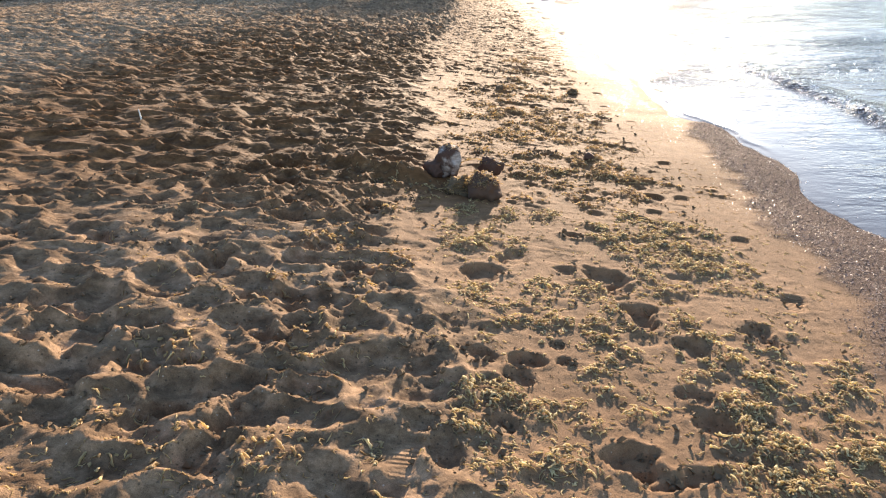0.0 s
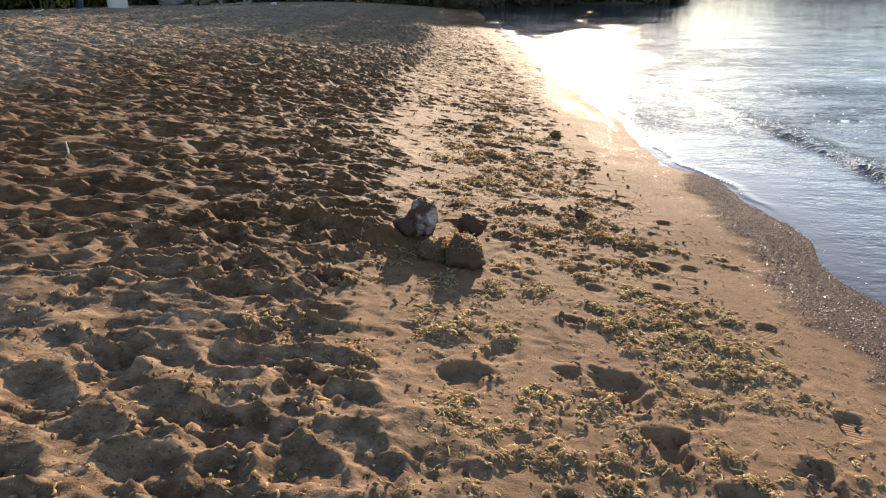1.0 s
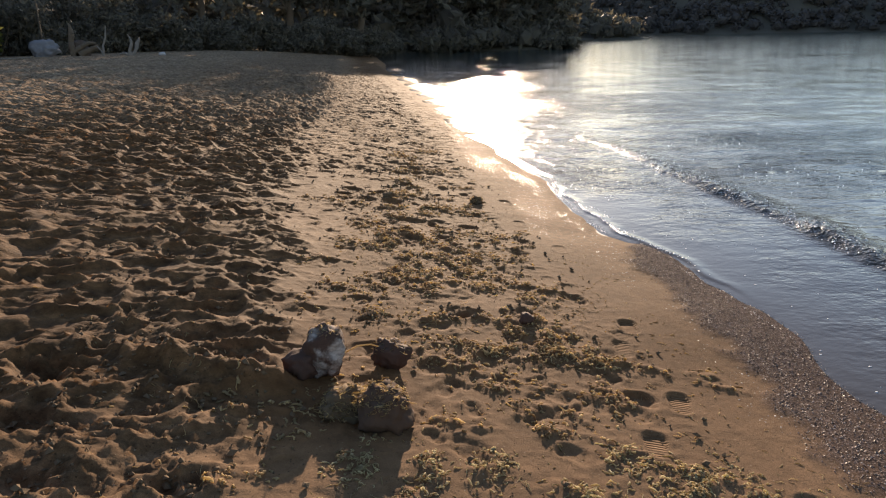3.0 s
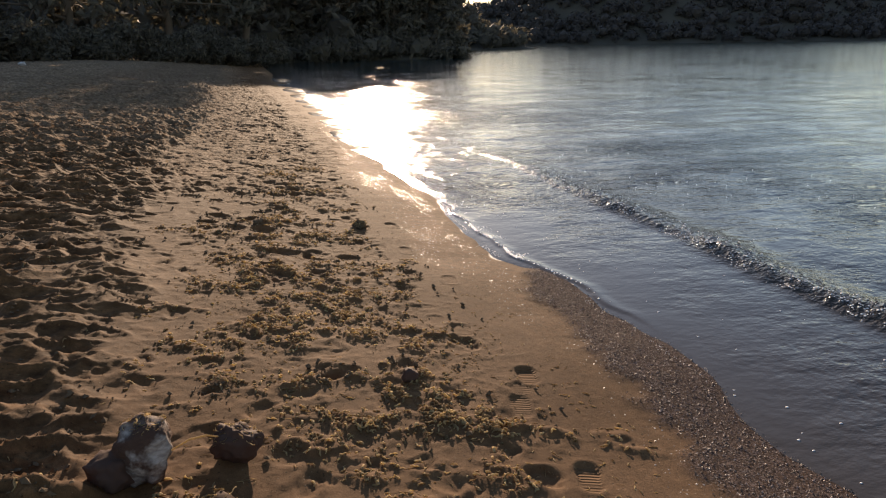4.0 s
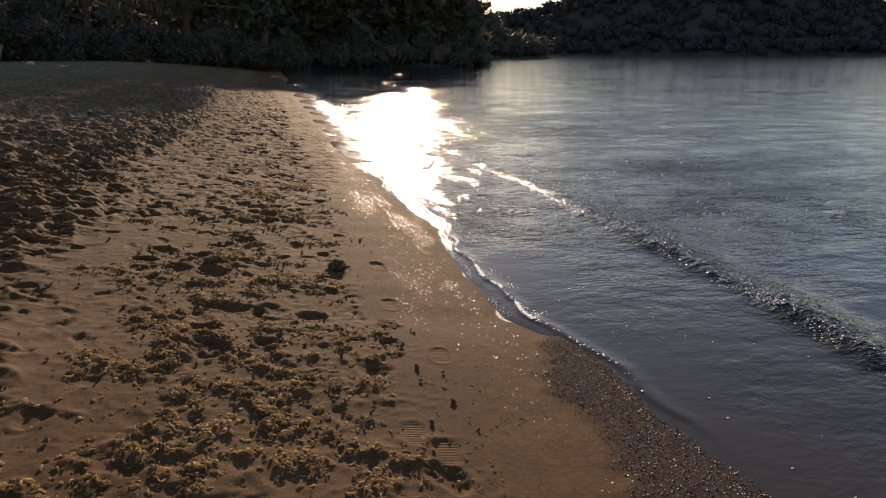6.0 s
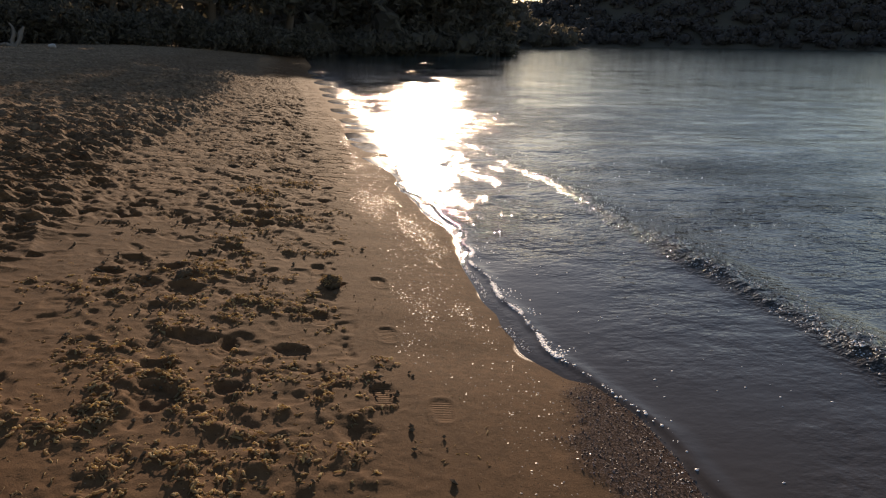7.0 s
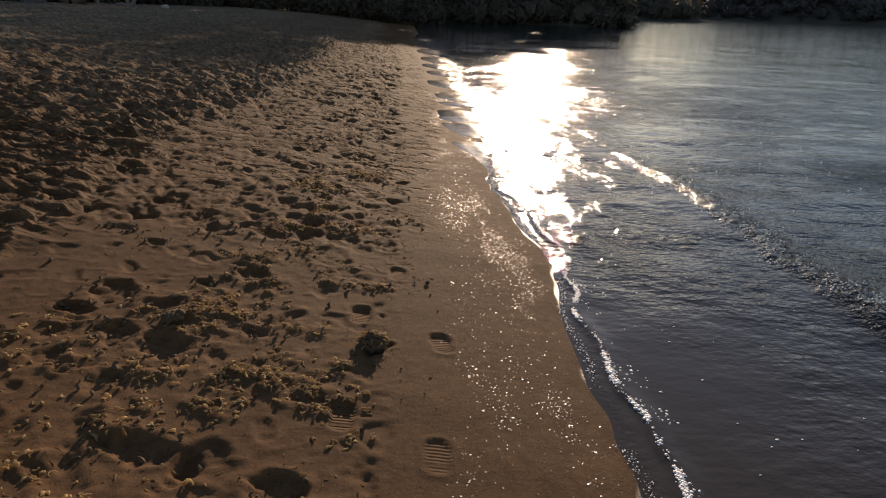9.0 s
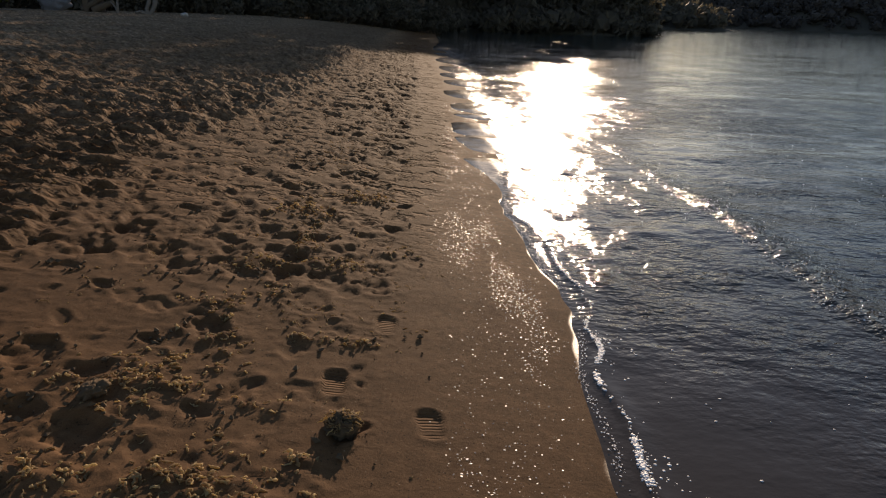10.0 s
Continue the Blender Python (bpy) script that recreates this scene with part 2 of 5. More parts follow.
def value_noise(x, y, seed=0):
    """Smooth noise from 0 to 1 on a unit lattice."""
    ix, iy = np.floor(x), np.floor(y)
    fx, fy = x - ix, y - iy
    fx, fy = fx * fx * fx * (fx * (fx * 6 - 15) + 10), fy * fy * fy * (fy * (fy * 6 - 15) + 10)
    a, b = lattice(ix, iy, seed), lattice(ix + 1, iy, seed)
    c, d = lattice(ix, iy + 1, seed), lattice(ix + 1, iy + 1, seed)
    return (a + (b - a) * fx) * (1 - fy) + (c + (d - c) * fx) * fy


def fractal(x, y, octaves=4, seed=0, gain=0.5):
    total, amp, norm = 0.0, 1.0, 0.0
    for k in range(octaves):
        total = total + amp * value_noise(x * 2 ** k + 17.3 * k, y * 2 ** k + 5.1 * k, seed + k)
        norm += amp
        amp *= gain
    return total / norm


def mesh_from(name, verts, faces, material, smooth_shade=True, attributes=()):
    """A mesh from arrays: verts (n, 3), faces (m, 3 or 4)."""
    me = bpy.data.meshes.new(name)
    verts, faces = np.asarray(verts, np.float32), np.asarray(faces, np.int32)
    k = faces.shape[1]
    me.vertices.add(len(verts))
    me.vertices.foreach_set("co", verts.ravel())
    me.loops.add(faces.size)
    me.loops.foreach_set("vertex_index", faces.ravel())
    me.polygons.add(len(faces))
    me.polygons.foreach_set("loop_start", np.arange(0, faces.size, k, dtype=np.int32))
    me.polygons.foreach_set("use_smooth", np.full(len(faces), smooth_shade))
    for key, values in attributes:
        me.attributes.new(key, "FLOAT", "POINT").data.foreach_set("value", np.asarray(values, np.float32).ravel())
    me.update(calc_edges=True)
    me.materials.append(material)
    return me


def part(name, bm, material, parent, label=""):
    me = bpy.data.meshes.new(name)
    bm.to_mesh(me)
    bm.free()
    me.materials.append(material)
    me.polygons.foreach_set("use_smooth", np.full(len(me.polygons), True))
    ob = new(name, me)
    ob.parent = parent
    return tagged(ob, label)


def sheet(xs, ys, height):
    """Vertices and quads of a height sheet over graded coordinates."""
    X, Y = np.meshgrid(xs, ys)
    nx, ny = len(xs), len(ys)
    i = np.arange(nx * ny, dtype=np.int32).reshape(ny, nx)
    quads = np.stack([i[:-1, :-1], i[:-1, 1:], i[1:, 1:], i[1:, :-1]], -1).reshape(-1, 4)
    return X, Y, height(X, Y), quads


def graded(start, stop, first, growth):
    """Steps from start to stop that widen by growth times the way gone."""
    out, p, sign = [], start, 1 if stop > start else -1
    while (stop - p) * sign > 0:
        p += sign * first * (1 + abs(p - start) / growth)
        out.append(p)
    return np.array(out)


# ---- the beach ----
SHORE_Y = [-60, 0, 3.0, 4.0, 4.8, 5.2, 5.5, 5.8, 6.1, 6.6, 7.1, 7.4, 8.0, 8.9, 9.6, 10.4, 11.5, 13, 15, 19, 24, 35, 64, 75]
SHORE_X = [2.9, 2.9, 2.85, 2.65, 2.46, 2.47, 2.68, 2.71, 2.64, 2.58, 2.62, 2.60, 2.41, 2.40, 2.42, 2.60, 2.46, 2.45, 2.66, 2.76, 2.78, 2.8, 3.0, 3.2]
SEA = -TAN * 2.46


SHORE_T = np.arange(-60, 75, 0.05)
SHORE_V = np.convolve(np.pad(np.interp(SHORE_T, SHORE_Y, SHORE_X), 6, mode="edge"), np.hanning(15)[1:-1] / np.hanning(15).sum(), "valid")
SHORE_V = SHORE_V + 0.025 * np.sin(SHORE_T * 4.1) * np.sin(SHORE_T * 1.3 + 1) + 0.010 * np.sin(SHORE_T * 11 + 2 * np.sin(SHORE_T * 3)) + 0.05 * smooth(10, 14, SHORE_T) * np.sin(SHORE_T * 1.7 + 2.6 * np.sin(SHORE_T * 0.45)) * (0.4 + 0.6 * np.sin(SHORE_T * 0.37))


def shore(y):
    return np.interp(y, SHORE_T, SHORE_V)


def cusp(y):
    """Low tongues of sand that reach out between lobes of the wash."""
    return np.max([k * np.exp(-((y - c) / w) ** 2) for c, w, k in ((15.0, 0.26, 0.8), (16.3, 0.2, 0.4), (17.8, 0.3, 0.9), (18.7, 0.25, 0.6), (20.6, 0.4, 1.0), (23.1, 0.5, 1.0), (25.3, 0.5, 0.8), (27.6, 0.6, 0.5), (30.8, 0.8, 1.1), (35.5, 0.9, 0.7), (39, 1.0, 0.9))], 0)


def profile(x, y):
    """The beach without its relief: foreshore, berm and the land behind."""
    slope = -TAN * (x + 2.46 - shore(np.minimum(y, 75)))
    top = 0.86
    k = 0.2
    berm = -k * np.log(np.exp(-np.clip(slope, -9, 9) / k) + np.exp(-top / k))
    deep = np.maximum(berm, -2.5)
    return deep


# trodden holes that stand out: place, width, length, depth in centimetres
HOLES_START = ((-0.46, 3.06, 0.17, 0.27, 6), (-0.60, 2.71, 0.33, 0.20, 5), (-0.87, 2.71, 0.14, 0.14, 4), (-0.68, 2.35, 0.14, 0.14, 5), (-0.71, 2.04, 0.18, 0.18, 6), (-0.63, 1.88, 0.23, 0.17, 5),
               (-1.43, 2.37, 0.38, 0.21, 6), (-1.41, 2.07, 0.52, 0.26, 6), (-1.32, 1.89, 0.31, 0.20, 5), (-0.69, 1.68, 0.17, 0.18, 5), (-1.57, 2.60, 0.38, 0.26, 5), (-0.71, 3.37, 0.15, 0.15, 3),
               (-0.09, 2.25, 0.13, 0.17, 2.5), (-0.07, 1.91, 0.12, 0.09, 2), (0.03, 1.80, 0.12, 0.16, 2.5), (0.17, 3.28, 0.17, 0.18, 4), (0.33, 2.41, 0.11, 0.11, 4), (0.14, 2.41, 0.10, 0.10, 3))
HOLES_STRIP = ((0.30, 2.28, 0.11, 0.09, 3), (0.20, 1.97, 0.10, 0.09, 2.5), (0.60, 3.36, 0.10, 0.12, 2.5), (0.78, 3.31, 0.18, 0.19, 4), (0.88, 2.86, 0.14, 0.22, 4.5), (0.47, 2.56, 0.06, 0.05, 2),
               (0.49, 2.43, 0.06, 0.05, 2.5), (0.63, 1.86, 0.14, 0.14, 5), (0.83, 1.79, 0.12, 0.08, 3), (0.69, 1.77, 0.12, 0.09, 3), (0.96, 2.08, 0.13, 0.15, 4.5), (0.95, 2.22, 0.14, 0.09, 3),
               (1.36, 2.79, 0.13, 0.14, 3), (1.37, 2.69, 0.11, 0.12, 3), (1.04, 2.60, 0.14, 0.16, 3.5), (0.83, 3.17, 0.12, 0.14, 3), (0.70, 3.91, 0.12, 0.10, 4), (0.71, 5.83, 0.15, 0.19, 3))
HOLES_STONES = ((-1.53, 4.43, 0.31, 0.25, 5), (-1.17, 4.54, 0.19, 0.25, 5), (-0.52, 4.12, 0.14, 0.13, 5), (-0.98, 4.13, 0.27, 0.19, 5), (-1.27, 3.91, 0.26, 0.18, 5), (-0.97, 3.84, 0.25, 0.16, 5), (-2.12, 5.99, 0.32, 0.40, 4),
                (1.09, 5.89, 0.11, 0.22, 3), (0.13, 5.69, 0.10, 0.10, 2), (0.76, 5.83, 0.19, 0.13, 4), (0.17, 5.70, 0.09, 0.10, 3), (-0.35, 6.96, 0.25, 0.14, 2), (-0.54, 8.42, 0.28, 0.21, 2.5))
HOLES_MID = ((0.27, 8.96, 0.19, 0.25, 2.5), (0.12, 9.38, 0.24, 0.26, 4), (1.54, 7.54, 0.12, 0.13, 1.5), (0.51, 8.89, 0.23, 0.26, 5), (0.87, 9.08, 0.13, 0.14, 2.5), (0.69, 9.77, 0.22, 0.26, 4.5), (1.41, 9.03, 0.14, 0.22, 3),
             (1.12, 8.00, 0.19, 0.17, 4), (0.62, 8.17, 0.23, 0.18, 4), (0.38, 8.55, 0.14, 0.19, 3), (0.53, 7.46, 0.24, 0.28, 5), (0.84, 7.55, 0.16, 0.15, 3.5), (0.26, 9.00, 0.13, 0.15, 3))
HOLES_FAR = ((0.10, 11.53, 0.19, 0.20, 3), (0.70, 10.43, 0.22, 0.18, 2.5), (0.38, 10.43, 0.22, 0.23, 3), (-0.17, 10.28, 0.18, 0.15, 2), (0.49, 9.60, 0.12, 0.10, 3), (0.37, 9.29, 0.19, 0.15, 4),
             (0.05, 10.80, 0.17, 0.15, 2), (0.08, 10.12, 0.17, 0.11, 2.5), (0.01, 9.16, 0.17, 0.13, 4))
HOLES = HOLES_START + HOLES_STRIP + HOLES_STONES + HOLES_MID + HOLES_FAR
PRINTS = [(hx, hy, 0.35 * math.sin(9 * hx + 5 * hy), (1.1 if hy < 5 else 0.9) * long, (1.15 if hy < 5 else 0.95) * wide, (0.0085 if hy < 5 else 0.006) * deep, 0) for hx, hy, wide, long, deep in HOLES]
gen = np.random.default_rng(3)
for _ in range(4600):      # trampled holes and old footprints
    px, py = gen.uniform(-7, 1.7), -6 + 42 * gen.random() ** 1.2
    soft = smooth(-0.3, -1.3, px)
    if gen.random() > (0.05 if px > -0.4 and py < 11 else 0.40):
        continue
    if min((px - q[0]) ** 2 + (py - q[1]) ** 2 for q in PRINTS[:len(HOLES)]) < 0.06:
        continue
    long = gen.uniform(0.07, 0.22) if px > -0.9 else gen.uniform(0.12, 0.28)
    PRINTS.append((px, py, gen.normal(0.1, 0.8), long, long * gen.uniform(0.5, 0.8), (0.08 + 0.06 * gen.random()) * long * (1 + 0.6 * soft), 0))
for _ in range(2400):      # worn prints further along the strip
    px, py = gen.uniform(-0.9, 1.55), 10.5 + 32 * gen.random() ** 1.3
    long = gen.uniform(0.10, 0.28) * (1 + 0.03 * (py - 10))
    PRINTS.append((px, py, gen.normal(0.1, 0.5), long, long * gen.uniform(0.5, 0.8), gen.uniform(0.007, 0.014) * (1 + 0.8 * smooth(13, 20, py)), 0))
for _ in range(420):      # half-filled old prints on the strip
    px, py = gen.uniform(-0.6, 1.45), gen.uniform(1.5, 10.8)
    if min((px - q[0]) ** 2 + (py - q[1]) ** 2 for q in PRINTS[:len(HOLES)]) < 0.03:
        continue
    long = gen.uniform(0.08, 0.26)
    PRINTS.append((px, py, gen.normal(0.1, 0.6), long, long * gen.uniform(0.4, 0.7), gen.uniform(0.004, 0.011), 0))
# boot prints with ribbed soles on the smooth damp strip
for px, py, turn, fresh in ((1.68, 3.12, 0.35, 1), (-0.10, 1.73, 0.1, 0.5), (1.60, 4.80, 0.3, 0.8), (1.32, 4.44, 0.3, 0.9), (1.72, 3.97, 0.3, 0.9), (1.61, 5.53, 0.2, 0.3), (1.66, 8.24, 0.05, 0.4), (1.71, 5.70, 0.15, 0.9), (1.55, 5.39, 0.2, 0.5), (1.78, 7.34, 0.1, 0.3),
                            (1.33, 9.40, 0.0, 1), (1.73, 9.15, -0.15, 0.7), (1.53, 7.49, 0.05, 0.8), (1.30, 8.46, 0.0, 1), (1.52, 10.0, 0.0, 0.6), (1.28, 12.2, 0.0, 0.5), (1.35, 11.24, 0.0, 0.5), (1.66, 10.96, 0.0, 0.5), (1.45, 6.52, 0.1, 0.3), (1.56, 6.36, 0.1, 0.3)):
    PRINTS.append((px, py, turn, 0.205, 0.115, 0.016 * fresh, fresh))
# drifts of dry seaweed: place, width, length
WEED_START = ((0.16, 2.93, 0.24, 0.35), (0.16, 3.74, 0.39, 0.53), (0.45, 3.09, 0.17, 0.26), (0.34, 2.79, 0.21, 0.22), (0.99, 3.71, 0.30, 0.55), (1.32, 3.85, 0.53, 0.61), (1.43, 3.47, 0.36, 0.44), (1.08, 3.28, 0.24, 0.31),
              (0.71, 2.71, 0.23, 0.27), (0.72, 2.48, 0.24, 0.24), (0.65, 2.27, 0.20, 0.25), (1.07, 2.76, 0.16, 0.36), (1.19, 2.58, 0.31, 0.33), (1.32, 2.39, 0.38, 0.26), (1.11, 2.29, 0.29, 0.28), (1.26, 2.20, 0.36, 0.28),
              (1.53, 2.37, 0.31, 0.39), (1.08, 1.98, 0.29, 0.28), (1.24, 1.91, 0.35, 0.32), (1.35, 1.84, 0.20, 0.24), (1.01, 1.81, 0.21, 0.18), (0.71, 2.13, 0.20, 0.20), (0.51, 2.05, 0.13, 0.22), (0.22, 2.15, 0.28, 0.19), (0.12, 1.94, 0.12, 0.26))
WEED_TRODDEN = ((0.32, 2.09, 0.17, 0.22), (0.17, 1.81, 0.21, 0.21), (0.41, 1.83, 0.17, 0.25), (1.54, 2.82, 0.17, 0.27), (1.43, 2.08, 0.21, 0.28), (-0.13, 1.70, 0.15, 0.17), (-0.50, 1.69, 0.22, 0.17), (-1.14, 1.93, 0.31, 0.24), (-0.82, 1.84, 0.24, 0.20),
                (-0.89, 1.65, 0.29, 0.19), (-0.50, 2.37, 0.23, 0.26), (-0.42, 2.99, 0.22, 0.37), (-1.01, 2.23, 0.28, 0.22), (-0.80, 2.82, 0.21, 0.23), (-0.62, 3.53, 0.38, 0.41), (-0.29, 3.35, 0.18, 0.44), (0.70, 3.09, 0.17, 0.33), (0.47, 2.73, 0.20, 0.21),
                (0.17, 2.59, 0.15, 0.19), (0.00, 3.80, 0.13, 0.36))
WEED_BANK = ((1.13, 5.34, 0.40, 0.37), (1.27, 4.88, 0.28, 0.31), (1.21, 4.29, 0.35, 0.23), (1.10, 5.64, 0.32, 0.31), (0.68, 5.09, 0.34, 0.39), (0.53, 4.68, 0.22, 0.31), (0.85, 4.77, 0.41, 0.41), (1.03, 4.61, 0.28, 0.33), (0.56, 4.27, 0.22, 0.25),
             (1.00, 4.04, 0.39, 0.34), (1.21, 3.94, 0.34, 0.34), (1.56, 4.08, 0.16, 0.35), (0.54, 5.38, 0.33, 0.35), (1.51, 5.18, 0.27, 0.28), (1.92, 5.01, 0.24, 0.19), (0.34, 4.25, 0.15, 0.29), (0.08, 4.28, 0.15, 0.29), (0.75, 6.61, 0.51, 0.45), (0.52, 6.86, 0.26, 0.60),
             (1.28, 7.54, 0.40, 0.50), (0.07, 4.88, 0.20, 0.40), (-0.15, 4.61, 0.16, 0.35), (-0.39, 4.71, 0.22, 0.37), (-0.37, 4.11, 0.23, 0.22))
WEED_MID = ((1.43, 6.27, 0.34, 0.31), (1.22, 6.44, 0.32, 0.24), (1.27, 6.14, 0.27, 0.21), (0.97, 5.78, 0.34, 0.29), (1.15, 5.55, 0.33, 0.31), (1.22, 5.36, 0.19, 0.28), (0.97, 5.27, 0.37, 0.26), (0.74, 5.38, 0.28, 0.18), (0.51, 5.46, 0.26, 0.18), (0.48, 5.74, 0.33, 0.22),
            (0.23, 5.84, 0.29, 0.23), (0.08, 5.52, 0.29, 0.14), (1.05, 6.94, 0.42, 0.30), (0.77, 6.86, 0.27, 0.28), (0.87, 6.59, 0.51, 0.34), (0.39, 6.47, 0.47, 0.39), (0.08, 6.29, 0.33, 0.29), (0.78, 7.37, 0.27, 0.35), (1.15, 6.57, 0.23, 0.26), (1.30, 5.22, 0.23, 0.22))
WEED_PAST = ((0.51, 7.61, 0.44, 0.39), (0.15, 6.04, 0.25, 0.13), (-0.10, 6.82, 0.30, 0.23), (0.16, 7.27, 0.41, 0.28), (0.52, 8.31, 0.41, 0.35), (0.60, 9.24, 0.50, 0.40), (-0.03, 8.79, 0.49, 0.40), (-0.18, 5.92, 0.16, 0.37), (0.60, 6.24, 0.35, 0.21), (1.00, 6.27, 0.27, 0.18),
             (0.25, 8.00, 0.38, 0.30), (0.89, 8.61, 0.52, 0.29), (1.28, 8.51, 0.20, 0.37), (0.88, 7.78, 0.34, 0.39), (0.57, 7.83, 0.23, 0.34), (0.21, 7.81, 0.32, 0.21), (1.02, 7.08, 0.26, 0.18), (1.21, 7.04, 0.19, 0.18), (1.38, 6.96, 0.25, 0.21), (0.77, 6.94, 0.25, 0.29),
             (0.33, 7.30, 0.28, 0.32), (1.53, 7.87, 0.21, 0.10), (1.43, 7.73, 0.17, 0.19), (0.57, 6.98, 0.25, 0.17))
WEED_END = ((1.02, 8.79, 0.18, 0.22), (1.15, 8.66, 0.20, 0.24), (1.27, 8.53, 0.17, 0.22), (1.30, 8.34, 0.20, 0.13), (0.96, 8.63, 0.24, 0.24), (0.84, 8.55, 0.26, 0.19), (0.76, 8.41, 0.25, 0.14), (0.71, 10.08, 0.29, 0.26), (0.90, 10.22, 0.20, 0.27), (0.71, 9.69, 0.32, 0.29),
            (0.63, 9.47, 0.25, 0.20), (0.87, 9.46, 0.22, 0.25), (0.62, 9.18, 0.24, 0.17), (0.83, 9.28, 0.18, 0.14), (1.12, 9.17, 0.20, 0.10), (1.25, 8.85, 0.12, 0.06), (1.18, 10.71, 0.40, 0.28), (0.99, 11.14, 0.24, 0.40), (0.82, 11.85, 0.37, 0.60), (0.74, 10.57, 0.36, 0.32),
            (1.32, 9.76, 0.27, 0.10), (1.54, 11.08, 0.24, 0.21), (0.53, 8.64, 0.27, 0.21), (1.28, 12.44, 0.45, 0.42))
DRIFTS = WEED_START + WEED_TRODDEN + WEED_BANK + WEED_MID + WEED_PAST + WEED_END


def drift_shape(X, Y, cx, cy, wide, long):
    """How thickly weed lies inside one ragged drift, 0 to 1."""
    d = np.hypot((X - cx) / (0.62 * wide), (Y - cy) / (0.62 * long))
    return smooth(1.25, 0.35, d + 1.5 * (fractal(X * 8, Y * 9, 3, 55) - 0.5))


def litter(X, Y):
    """How thickly crumbs of dry seaweed lie between the drifts, 0 to 1."""
    band = smooth(-2.9, -2.0, X - shore(Y)) * smooth(-0.75, -1.15, X - shore(Y) + 0.12 * smooth(5, 3, Y))
    return band * smooth(0.52, 0.68, fractal(X * 2.4, Y * 2.0, 3, 21))


def dug_at(X, Y):
    """A dug-over, damp patch of sand beside the stones."""
    d = np.exp(-((X + 0.9) / 0.75) ** 2 - ((Y - 4.65) / 1.0) ** 2)
    return smooth(0.25, 0.7, d + 0.5 * (fractal(X * 4, Y * 4, 3, 41) - 0.5))


def loose_at(X, Y):
    """Where the sand is soft and trampled."""
    bulge = 0.25 * np.exp(-((Y - 4.9) / 0.6) ** 2) + 0.45 * smooth(3.6, 2.4, Y)
    return smooth(-2.85, -3.3, X - shore(Y) + 0.6 * (fractal(X * 0.9, Y * 0.5, 2, 40) - 0.5) - bulge)


GRIT_Y = (1.0, 2.66, 3.10, 3.65, 4.17, 4.56, 5.10, 5.60, 6.20, 6.50, 6.80, 7.25, 7.50, 8.0)
GRIT_X = (1.75, 1.83, 1.96, 2.08, 2.06, 2.06, 2.16, 2.20, 2.22, 2.36, 2.32, 2.36, 2.46, 2.62)


def grit_at(X, Y):
    """How thickly gravel lies along the waterline."""
    wav = fractal(X * 4, Y * 4, 3, 91) - 0.5
    inner = smooth(-0.09, 0.10, X - np.interp(Y, GRIT_Y, GRIT_X) + 0.30 * wav)
    outer = smooth(0.42, 0.22, X - shore(Y) + 0.3 * wav)
    return inner * outer * smooth(7.72, 7.52, Y + 0.35 * wav) * smooth(-9, -4, Y)


